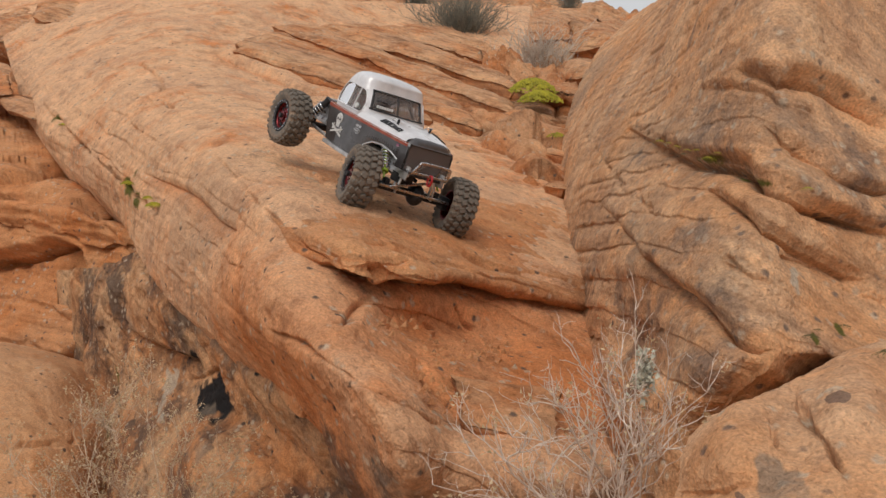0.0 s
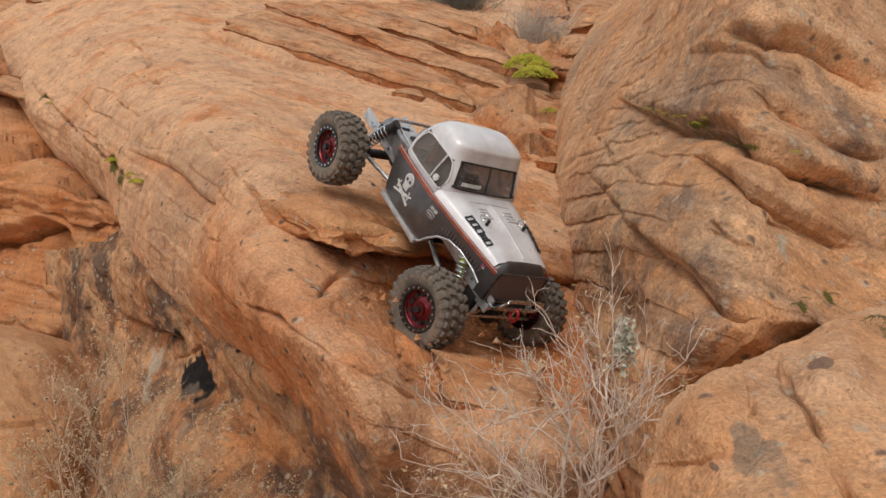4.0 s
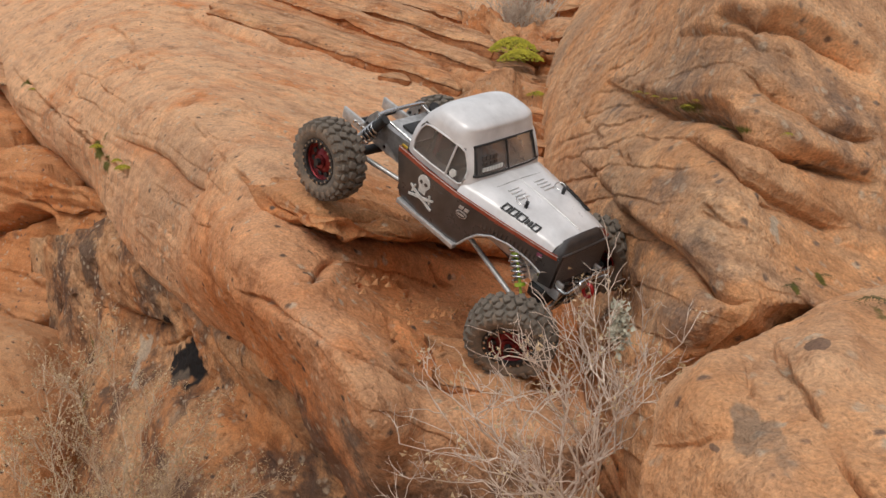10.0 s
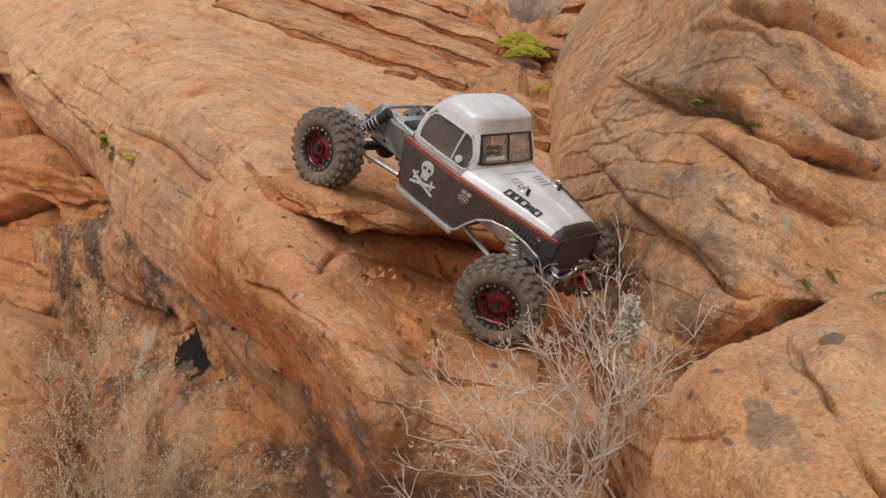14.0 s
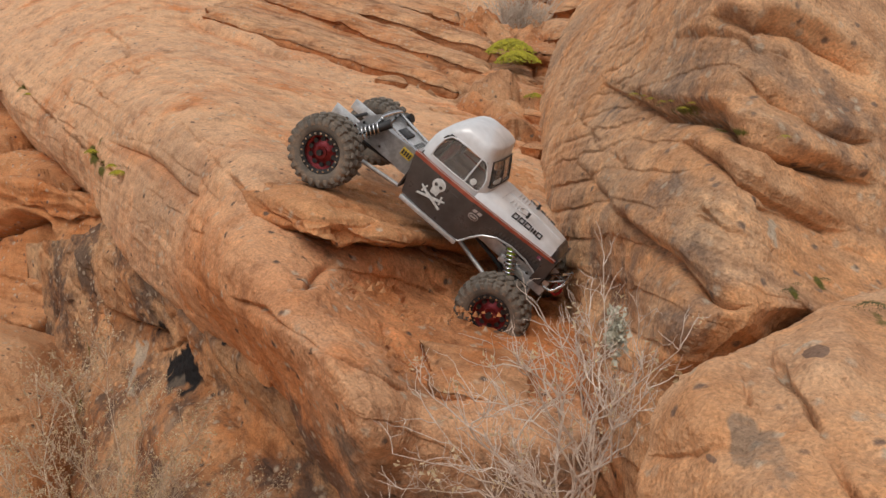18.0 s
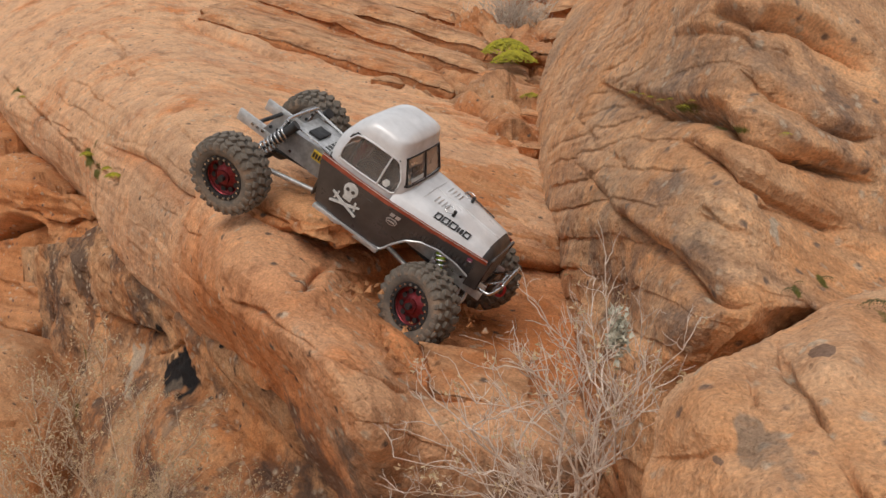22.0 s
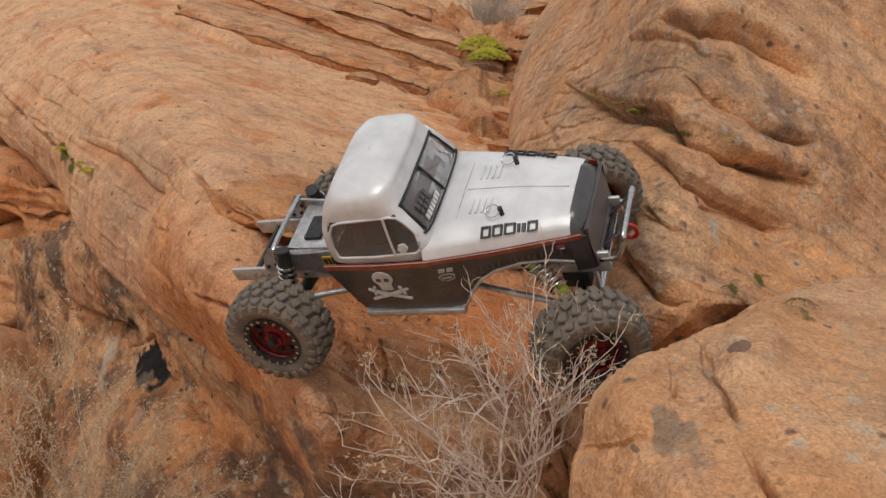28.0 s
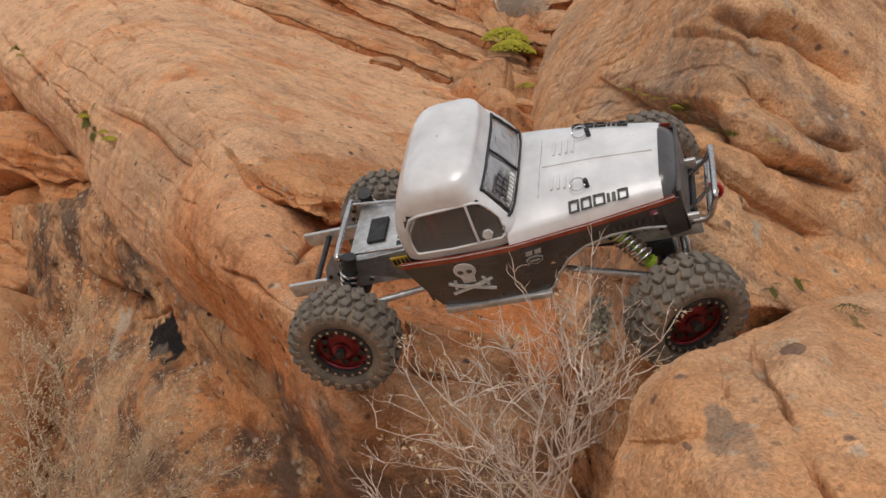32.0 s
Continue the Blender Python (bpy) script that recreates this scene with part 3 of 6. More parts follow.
SLAB_MARKS = [
    ("crack", 0.012, 0.014, [(0.384, 0.084), (0.444, 0.11), (0.437, 0.136), (0.399, 0.167), (0.401, 0.198)]),
    ("crack", 0.007, 0.009, [(0.291, 0.184), (0.296, 0.21), (0.301, 0.232)]),
    ("crack", 0.006, 0.006, [(0.401, 0.315), (0.427, 0.36), (0.446, 0.403), (0.458, 0.43), (0.48, 0.47), (0.494, 0.492)]),
    ("crack", 0.010, 0.012, [(0.153, 0.081), (0.203, 0.112), (0.169, 0.155), (0.165, 0.203), (0.165, 0.263), (0.189, 0.301)]),
    ("crack", 0.006, 0.012, [(0.642, 0.317), (0.673, 0.325)]),
    ("ledge", 0.006, 0.04, [(0.229, 0.248), (0.279, 0.317), (0.31, 0.377), (0.365, 0.422)]),
    ("crack", 0.005, 0.008, [(0.196, 0.516), (0.203, 0.568), (0.198, 0.618), (0.232, 0.683), (0.346, 0.759), (0.418, 0.811), (0.492, 0.838)]),
    ("ledge", 0.009, 0.04, [(0.549, 0.723), (0.578, 0.766), (0.604, 0.8), (0.652, 0.826), (0.735, 0.831)]),
    ("ledge", 0.008, 0.04, [(0.547, 0.589), (0.399, 0.609), (0.317, 0.587)]),
    ("ledge", 0.006, 0.03, [(0.241, 0.489), (0.155, 0.523), (0.131, 0.587), (0.098, 0.637), (0.1, 0.709)]),
    ("crack", 0.004, 0.008, [(0.647, 0.709), (0.675, 0.721), (0.745, 0.714)]),
    ("crack", 0.004, 0.008, [(0.764, 0.604), (0.768, 0.642), (0.792, 0.654)]),
    ("crack", 0.004, 0.007, [(0.551, 0.613), (0.57, 0.644), (0.494, 0.661)]),
    ("crack", 0.004, 0.007, [(0.656, 0.652), (0.687, 0.663), (0.659, 0.683)]),
    ("ledge", 0.02, 0.1, [(0.606, 0.105), (0.654, 0.134), (0.728, 0.16), (0.783, 0.174)]),
]
FACE_MARKS = [
    ("ledge", .02, .08, [(0.833, 0.294), (0.807, 0.188), (0.708, 0.231), (0.625, 0.212), (0.547, 0.2)]),
    ("crack", .006, .012, [(0.380, 0.556), (0.500, 0.488), (0.615, 0.4), (0.760, 0.262)]),
    ("crack", .006, .012, [(0.109, 0.4), (0.151, 0.5), (0.193, 0.625)]),
    ("ledge", .012, .06, [(0.177, 0.319), (0.333, 0.419), (0.468, 0.45)]),
    ("crack", .005, .01, [(0.646, 0.75), (0.692, 0.806), (0.724, 0.869)]),
]
RECESS_MARKS = [
    ("ledge", .05, .15, [(0.156, 0.562), (0.338, 0.494), (0.462, 0.444), (0.588, 0.481), (0.731, 0.569)]),
    ("ledge", .03, .12, [(0.238, 0.219), (0.444, 0.169), (0.594, 0.112), (0.719, 0.081)]),
    ("ledge", .04, .15, [(0.156, 0.819), (0.356, 0.806), (0.6, 0.8), (0.756, 0.756)]),
    ("crack", .01, .02, [(0.6, 0.219), (0.719, 0.262), (0.825, 0.381), (0.931, 0.469)]),
]
MOUND_MARKS = [
    ("crack", .006, .012, [(0.4, 0.594), (0.575, 0.575), (0.662, 0.55)]),
]
BOULDER_MARKS = [
    ("ledge", 0.018, 0.06, [(0.308, 0.296), (0.453, 0.317), (0.527, 0.329), (0.609, 0.322), (0.656, 0.344), (0.726, 0.365), (0.776, 0.406), (0.814, 0.425), (0.862, 0.442)]),
    ("ledge", 0.017, 0.06, [(0.597, 0.205), (0.683, 0.205), (0.749, 0.208), (0.795, 0.22), (0.84, 0.239), (0.866, 0.263)]),
    ("ledge", 0.004, 0.03, [(0.516, 0.227), (0.597, 0.222), (0.661, 0.222), (0.723, 0.232), (0.788, 0.246)]),
    ("ledge", 0.009, 0.04, [(0.661, 0.267), (0.726, 0.289), (0.785, 0.315), (0.823, 0.351), (0.85, 0.368), (0.869, 0.37)]),
    ("ledge", 0.009, 0.04, [(0.539, 0.379), (0.604, 0.408), (0.692, 0.442), (0.747, 0.48), (0.804, 0.511), (0.833, 0.518)]),
    ("ledge", 0.012, 0.05, [(0.399, 0.504), (0.453, 0.542), (0.518, 0.573), (0.566, 0.611), (0.64, 0.649), (0.723, 0.687)]),
    ("ledge", 0.004, 0.03, [(0.205, 0.418), (0.337, 0.468), (0.408, 0.516), (0.468, 0.568), (0.501, 0.589)]),
    ("crack", 0.005, 0.01, [(0.578, 0.504), (0.649, 0.547), (0.726, 0.556)]),
    ("crack", 0.003, 0.012, [(0.351, 0.408), (0.415, 0.439), (0.394, 0.473)]),
    ("crack", 0.004, 0.01, [(0.69, 0.587), (0.78, 0.585), (0.831, 0.575)]),
    ("ledge", 0.004, 0.03, [(0.711, 0.489), (0.766, 0.501), (0.826, 0.535), (0.871, 0.556)]),
    ("crack", 0.0025, 0.01, [(0.115, 0.313), (0.258, 0.372), (0.37, 0.427)]),
]
BLOCK_MARKS = [
    ("crack", .009, .0060, [(0.362, 0.269), (0.394, 0.35), (0.45, 0.438), (0.525, 0.519), (0.6, 0.625), (0.662, 0.731), (0.725, 0.831), (0.788, 0.95)]),
    ("crack", .002, .0030, [(0.212, 0.238), (0.294, 0.381), (0.344, 0.506)]),
    ("ledge", .003, .03, [(0.006, 0.625), (0.138, 0.6), (0.256, 0.569), (0.375, 0.581)]),
]
LIP_MARKS = [
    ("ledge", 0.005, 0.03, [(0.041, 0.363), (0.098, 0.535), (0.174, 0.764), (0.296, 0.749), (0.42, 0.601)]),
    ("ledge", 0.004, 0.025, [(0.122, 0.432), (0.253, 0.566), (0.389, 0.527), (0.48, 0.52)]),
    ("crack", 0.003, 0.007, [(0.296, 0.549), (0.325, 0.649), (0.348, 0.692)]),
    ("ledge", 0.004, 0.025, [(0.301, 0.389), (0.422, 0.389), (0.52, 0.432), (0.613, 0.487)]),
    ("crack", 0.003, 0.007, [(0.088, 0.305), (0.091, 0.437), (0.162, 0.456)]),
    ("ledge", .010, .03, [(0.65, 0.331), (0.781, 0.394), (0.869, 0.456), (0.988, 0.544)]),
]

# ---- ground ----
def ground_height(x, y):
    rise = np.clip((y - 1.2) / 3.0, 0, 1)
    far = np.clip((y - 4.2) / 8.0, 0, 1)
    return 1.0 * rise * rise * (3 - 2 * rise) + 0.7 * far - 0.02


gx = np.sinh(np.linspace(-7.6, 7.6, 150)) * 1.2
gy = np.sinh(np.linspace(-7.6, 7.6, 150)) * 1.2 + 1
gX, gY = np.meshgrid(gx, gy)
gS = np.stack([gX, gY, ground_height(gX, gY)], -1)
gS[..., 2] += 0.03 * rough_sum(gS * [1, 1, 0], 0.7, 3)
stone_ground = sandstone("sandy_ground", (0.45, 0.28, 0.16), (0.42, 0.22, 0.11), DARK, 0.5, 0.1, 0.1)
tagged(new("ground", mesh_from("ground", gS.reshape(-1, 3), grid_faces(150, 150)[:, ::-1], stone_ground)), "orange desert sand and bare rock", "ground", kind="structure")


# ---- the rocks ----
def slab_tints(s, v):
    v["warm"] = np.maximum(v["warm"], np.clip((1.16 - s[..., 2]) * 7, 0, 1) * np.clip((1.62 - s[..., 1]) * 4, 0, 1) * (0.85 + 0.25 * grain(s, 0.08, 3)) * np.clip((s[..., 1] - 0.97) * 9, 0.2, 1))
    # grey-brown tint that strengthens downwards on the slab's nearest part
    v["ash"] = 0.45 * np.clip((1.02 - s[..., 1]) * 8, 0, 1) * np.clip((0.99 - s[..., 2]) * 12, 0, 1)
    v["ash"] = np.maximum(v["ash"], 0.3 * blot(s, (-0.478, 1.686, 1.139), (0.09, 0.25, 0.10), 14, 0.9))
    # the slab's near end grows darker towards the bottom
    v["varnish_dark"] = 0.75 * np.clip((0.96 - s[..., 2]) * 9, 0, 1) * np.clip((1.5 - s[..., 1]) * 3, 0, 1)
    for c, r in (((-0.79, 2.23, 1.12), 0.028), ((-0.77, 2.20, 1.16), 0.018), ((-0.74, 2.12, 1.10), 0.018), ((-1.29, 3.14, 1.24), 0.035)):
        v["moss"] = np.maximum(v["moss"], blot(s, c, (r, r * 2.5, r), 3))


def face_stains(s, v):
    v["varnish_dark"] = 0.25 + 0.35 * grain(s, 0.3, 5)
    for c, r in (((-0.45, 1.66, 0.80), (0.042, 0.09, 0.040)), ((-0.445, 1.62, 0.84), (0.013, 0.05, 0.014)), ((-0.50, 1.74, 0.78), (0.012, 0.06, 0.014)), ((-0.325, 1.49, 0.91), (0.026, 0.07, 0.016)),
                 ((-0.30, 1.47, 0.88), (0.012, 0.06, 0.022)), ((-0.40, 1.58, 0.90), (0.012, 0.05, 0.014)), ((-0.30, 1.42, 0.70), (0.014, 0.06, 0.026)), ((-0.52, 1.78, 0.84), (0.011, 0.05, 0.011)), ((-0.55, 1.82, 0.83), (0.011, 0.05, 0.010)), ((-0.33, 1.38, 0.62), (0.03, 0.08, 0.03))):
        v["black"] = np.maximum(v["black"], blot(s, c, r, 7, 0.6))
    for c, r in (((-0.59, 1.86, 0.76), (0.022, 0.09, 0.035)),):
        v["white"] = np.maximum(v["white"], 0.6 * blot(s, c, r, 9, 0.9))
    for c, r in (((-0.44, 1.58, 0.68), (0.05, 0.14, 0.12)), ((-0.53, 1.75, 0.95), (0.06, 0.12, 0.05)), ((-0.42, 1.62, 0.93), (0.07, 0.12, 0.05)), ((-0.74, 2.1, 0.86), (0.03, 0.2, 0.07))):
        v["ash"] = np.maximum(v["ash"], 0.62 * blot(s, c, r, 12, 0.9))
    for c, r in (((-0.82, 2.21, 0.68), (0.014, 0.09, 0.032)), ((-0.57, 1.81, 1.02), (0.035, 0.07, 0.012)), ((-0.80, 2.15, 0.58), (0.014, 0.09, 0.02))):
        v["moss"] = np.maximum(v["moss"], 0.75 * blot(s, c, r, 13, 0.5))


def boulder_stains(s, v):
    v["varnish_dark"] = 0.02 + 0.3 * blot(s, (0.18, 1.1, 1.1), (0.10, 0.5, 0.16), 21, 0.6) + 0.25 * blot(s, (0.36, 1.1, 1.25), (0.12, 0.4, 0.05), 22, 0.8)
    for c, r, much in (((0.14, 1.25, 1.13), (0.05, 0.3, 0.10), 0.35), ((0.265, 1.59, 1.273), (0.09, 0.4, 0.06), 0.35), ((0.212, 1.114, 1.165), (0.05, 0.2, 0.045), 0.4), ((0.289, 1.15, 1.323), (0.10, 0.3, 0.03), 0.25), ((0.34, 2.9, 1.40), (0.10, 0.5, 0.10), 0.4)):
        v["ash"] = np.maximum(v["ash"], much * blot(s, c, r, 23, 0.9))
    v["warm"] = np.maximum(v["warm"], 0.8 * blot(s, (0.24, 0.85, 1.09), (0.07, 0.2, 0.05), 25, 0.5))
    for c, r in (((0.28, 1.18, 1.257), (0.009, 0.05, 0.007)), ((0.22, 1.30, 1.285), (0.02, 0.10, 0.006)), ((0.25, 1.25, 1.275), (0.016, 0.10, 0.006)), ((0.36, 0.95, 1.10), (0.005, 0.02, 0.005)), ((0.32, 0.91, 1.097), (0.006, 0.02, 0.007)), ((0.30, 1.05, 1.24), (0.012, 0.06, 0.004))):
        v["moss"] = np.maximum(v["moss"], blot(s, c, r, 26, 0.4))
    v["white"] = np.maximum(v["white"], 0.6 * blot(s, (0.31, 0.93, 1.15), (0.010, 0.05, 0.010), 27, 0.5))


def block_stains(s, v):
    v["ash"] = 0.75 * blot(s, (0.175, 0.56, 1.09), (0.013, 0.04, 0.024), 31, 0.5)
    for c, r in (((0.24, 0.64, 1.12), 0.009), ((0.15, 0.56, 1.08), 0.007), ((0.245, 0.52, 1.095), 0.006), ((0.30, 0.62, 1.12), 0.007)):
        v["varnish_dark"] = np.maximum(v["varnish_dark"], 1.3 * blot(s, c, (r, r * 2, r * 0.7), 33, 0.2))
    for c, r in (((0.325, 0.73, 1.12), 0.009), ((0.335, 0.77, 1.125), 0.007)):
        v["moss"] = np.maximum(v["moss"], 0.8 * blot(s, c, (r, r * 2, r * 0.6), 34, 0.4))


rock("slickrock_slab", "pale orange slickrock slab falling to a sandy hollow", SLAB, 760, 640, stone_slab, SLAB_MARKS, (0.44, 0.155, 0.885), 0.007, 0.0020, 0.0, slab_tints, 11, tuck=(0.5, 0.6), flare=0.75, treads=(0.06, 0.006))
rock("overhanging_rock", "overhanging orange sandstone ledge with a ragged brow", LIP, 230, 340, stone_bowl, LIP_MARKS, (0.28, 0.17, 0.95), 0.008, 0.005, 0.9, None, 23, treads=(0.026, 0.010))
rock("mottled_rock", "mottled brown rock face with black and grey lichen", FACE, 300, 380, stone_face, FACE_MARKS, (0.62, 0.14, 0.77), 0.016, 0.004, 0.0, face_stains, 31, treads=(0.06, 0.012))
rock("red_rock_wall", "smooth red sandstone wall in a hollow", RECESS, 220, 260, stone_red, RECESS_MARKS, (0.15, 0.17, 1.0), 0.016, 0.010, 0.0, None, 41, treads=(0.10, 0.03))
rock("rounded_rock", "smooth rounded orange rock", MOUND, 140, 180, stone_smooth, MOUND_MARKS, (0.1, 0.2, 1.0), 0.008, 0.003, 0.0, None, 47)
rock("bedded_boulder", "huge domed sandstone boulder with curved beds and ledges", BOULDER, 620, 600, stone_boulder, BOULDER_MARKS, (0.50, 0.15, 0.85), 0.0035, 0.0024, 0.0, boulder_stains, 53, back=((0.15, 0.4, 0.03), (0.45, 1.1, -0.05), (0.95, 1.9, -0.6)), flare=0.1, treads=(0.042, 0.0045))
rock("split_boulder", "rounded tan sandstone boulder with a long crack", BLOCK, 280, 320, stone_block, BLOCK_MARKS, (0.3, 0.2, 1.0), 0.005, 0.0008, 0.0, block_stains, 61, back=((0.15, 0.1, 0.0), (0.4, 0.3, -0.25)), flare=0.0)
rock("hillside_rock", "broken sandstone hillside in thin tilted layers", HILL, 220, 340, stone_hill, (), (0.38, 0.19, 0.92), 0.06, 0.05, 0.0, None, 71, treads=(0.14, 0.08))


# ---- thin slabs and loose stones ----
def slab_piece(name, label, corners, thick, seed, group="", rows=70, cols=110):
    """A broken layer of stone: four corners of its top, a ragged outline, worn edges and bedded sides."""
    a, b, c, d = (np.array(q, float) for q in corners)
    rim = 10
    u, w = np.meshgrid(np.linspace(0, 1, cols), np.linspace(0, 1, rows))
    p = (a * (1 - u)[..., None] + b * u[..., None]) * (1 - w)[..., None] + (d * (1 - u)[..., None] + c * u[..., None]) * w[..., None]
    n = np.cross(b - a, d - a)
    n = n / np.linalg.norm(n)
    if n[2] < 0:
        n = -n
    mid = p.mean((0, 1))
    size = float(np.linalg.norm(b - a) + np.linalg.norm(d - a)) / 2
    edge = np.minimum(np.minimum(u, 1 - u) * np.linalg.norm(b - a), np.minimum(w, 1 - w) * np.linalg.norm(d - a))
    p = p + (p - mid) * (0.10 * rough_sum(p, size * 0.25, 4, 0.6, seed))[..., None] * np.clip(1 - edge / (0.25 * size), 0, 1)[..., None]
    p = p + n * (0.010 * size ** 0.5 * rough_sum(p, 0.12, 4, 0.55, seed + 1) - thick * 0.35 * np.exp(-edge / (thick * 0.5)))[..., None]
    idx = np.arange(rows * cols).reshape(rows, cols)
    loop = np.concatenate([idx[0, :-1], idx[:-1, -1], idx[-1, :0:-1], idx[:0:-1, 0]])
    verts, faces, m = [p.reshape(-1, 3)], [grid_faces(rows, cols)[:, ::-1]], len(loop)
    ring, first = loop, rows * cols
    top = p.reshape(-1, 3)[loop]
    out = top - mid
    out = out - (out @ n)[:, None] * n
    out = out / (np.linalg.norm(out, axis=1, keepdims=True) + 1e-9)
    for k in range(1, rim + 1):
        deep = thick * k / rim
        q = top - n * deep
        ins = 0.16 * thick * rough_sum(np.stack([q[:, 0] * 0.2, q[:, 1] * 0.2, q[:, 2]], -1), thick * 0.4, 2, 0.6, seed + 5) + 0.12 * thick * rough_sum(q, thick, 3, 0.6, seed + 7) - 0.9 * thick * (k / rim) ** 2
        verts.append(q + out * ins[:, None])
        now = first + np.arange(m)
        nxt = np.roll(np.arange(m), -1)
        faces.append(np.stack([ring, ring[nxt], now[nxt], now], -1))
        ring, first = now, first + m
    v = np.concatenate(verts)
    layer = v @ (np.array((0.38, 0.19, 0.92)) / 1.01)
    zero = np.zeros(len(v))
    warm = np.concatenate([np.zeros(rows * cols), np.full(m * rim, 0.55)])
    me = mesh_from(name, v, np.concatenate(faces), stone_hill, {"bed": layer, "warm": warm, "varnish_dark": zero, "black": zero, "white": zero, "ash": zero, "moss": zero})
    return tagged(new(name, me), label, "rock", group)


LAYERS = [
    ("tilted_slab", 0.06, [(-0.81, 3.38, 1.523), (0.03, 2.92, 1.275), (0.05, 3.32, 1.304), (-0.79, 4.10, 1.630)]),
    ("tilted_slab", 0.075, [(-0.79, 4.00, 1.653), (0.18, 3.10, 1.310), (0.19, 3.45, 1.328), (-0.69, 4.39, 1.682)]),
    ("tilted_slab", 0.05, [(-0.42, 3.40, 1.438), (-0.12, 3.34, 1.356), (0.03, 3.56, 1.348), (-0.39, 3.78, 1.478)]),
    ("tilted_slab", 0.09, [(-0.65, 4.14, 1.671), (0.19, 3.56, 1.408), (0.20, 3.96, 1.422), (-0.45, 4.72, 1.723)]),
    ("tilted_slab", 0.09, [(-0.42, 4.41, 1.690), (0.17, 4.05, 1.502), (0.17, 4.53, 1.531), (-0.23, 4.88, 1.724)]),
    ("tilted_slab", 0.1, [(-0.21, 4.48, 1.674), (0.16, 4.44, 1.580), (0.15, 4.70, 1.600), (-0.18, 4.97, 1.745)]),
    ("loose_stone", 0.11, [(-0.10, 4.16, 1.580), (0.07, 4.27, 1.565), (0.10, 4.58, 1.576), (-0.09, 4.56, 1.606)]),
    ("loose_stone", 0.07, [(0.11, 3.70, 1.418), (0.17, 3.55, 1.392), (0.20, 3.78, 1.392), (0.13, 3.91, 1.416)]),
    ("loose_stone", 0.13, [(0.27, 3.48, 1.424), (0.41, 3.42, 1.396), (0.52, 4.20, 1.440), (0.35, 4.11, 1.444)]),
    ("loose_stone", 0.05, [(0.15, 3.17, 1.302), (0.27, 3.12, 1.293), (0.30, 3.51, 1.336), (0.16, 3.58, 1.353)]),
    ("loose_stone", 0.05, [(0.17, 2.90, 1.253), (0.27, 2.76, 1.234), (0.31, 3.00, 1.243), (0.20, 3.04, 1.253)]),
    ("loose_stone", 0.05, [(0.18, 2.65, 1.216), (0.26, 2.57, 1.205), (0.28, 2.72, 1.199), (0.20, 2.76, 1.206)]),
    ("loose_stone", 0.045, [(0.18, 2.46, 1.186), (0.25, 2.41, 1.175), (0.26, 2.54, 1.172), (0.20, 2.58, 1.177)]),
    ("loose_stone", 0.045, [(0.17, 2.22, 1.157), (0.23, 2.20, 1.146), (0.25, 2.36, 1.144), (0.19, 2.38, 1.151)]),
    ("loose_stone", 0.04, [(-0.20, 2.92, 1.301), (-0.11, 2.92, 1.285), (-0.11, 3.14, 1.296), (-0.20, 3.08, 1.304)]),
    ("tilted_slab", 0.12, [(-2.05, 4.73, 1.76), (-1.65, 4.57, 1.66), (-1.83, 5.24, 1.81), (-2.27, 5.49, 1.95)]),
    ("tilted_slab", 0.12, [(-2.41, 4.80, 1.63), (-1.82, 4.62, 1.67), (-2.28, 5.28, 1.84), (-2.80, 5.48, 1.79)]),
    ("tilted_slab", 0.20, [(-1.78, 5.9, 1.97), (-1.1, 5.6, 1.92), (-1.2, 6.3, 2.06), (-1.9, 6.6, 2.12)]),
    ("tilted_slab", 0.18, [(-1.2, 5.3, 1.86), (-0.7, 5.1, 1.79), (-0.75, 5.7, 1.92), (-1.25, 5.9, 1.99)]),
    ("tilted_slab", 0.15, [(0.16, 5.35, 1.72), (0.52, 5.12, 1.73), (0.55, 5.71, 1.87), (0.18, 5.94, 1.87)]),
    ("tilted_slab", 0.15, [(0.46, 4.73, 1.64), (0.66, 4.50, 1.67), (0.72, 5.09, 1.78), (0.54, 5.32, 1.78)]),
    ("tilted_slab", 0.18, [(0.26, 6.33, 1.87), (0.76, 6.09, 1.84), (0.89, 6.87, 2.00), (0.41, 7.11, 2.04)]),
    ("tilted_slab", 0.18, [(0.74, 6.49, 1.87), (1.02, 6.26, 1.82), (1.13, 6.83, 1.94), (0.90, 7.27, 2.00)]),
    ("tilted_slab", 0.16, [(-0.3, 6.2, 1.94), (0.25, 6.0, 1.88), (0.3, 6.6, 2.02), (-0.3, 6.9, 2.08)]),
    ("loose_stone", 0.14, [(-1.78, 3.78, 1.39), (-1.58, 3.54, 1.34), (-1.75, 3.90, 1.46), (-2.06, 4.08, 1.54)]),
    ("loose_stone", 0.12, [(-1.62, 3.41, 1.27), (-1.48, 3.26, 1.26), (-1.54, 3.45, 1.32), (-1.89, 3.72, 1.37)]),
    ("loose_stone", 0.12, [(0.34, 3.84, 1.45), (0.46, 3.63, 1.48), (0.50, 4.03, 1.54), (0.38, 4.24, 1.53)]),
]
for k, (name, thick, corners) in enumerate(LAYERS):
    if name == "tilted_slab":
        slab_piece(name, "long tilted layer of tan sandstone with a broken edge", corners, 1.3 * thick, 100 + 13 * k, "tilted layers of the hillside")
    else:
        slab_piece(name, "flat broken piece of orange sandstone", corners, thick, 100 + 13 * k, "loose stones in the gully", 40, 50)
# the plate that lies in the hollow
PLATE = [(-0.013, 1.035, 0.974), (0.085, 1.015, 0.956), (0.099, 1.114, 0.991), (-0.026, 1.126, 1.002)]
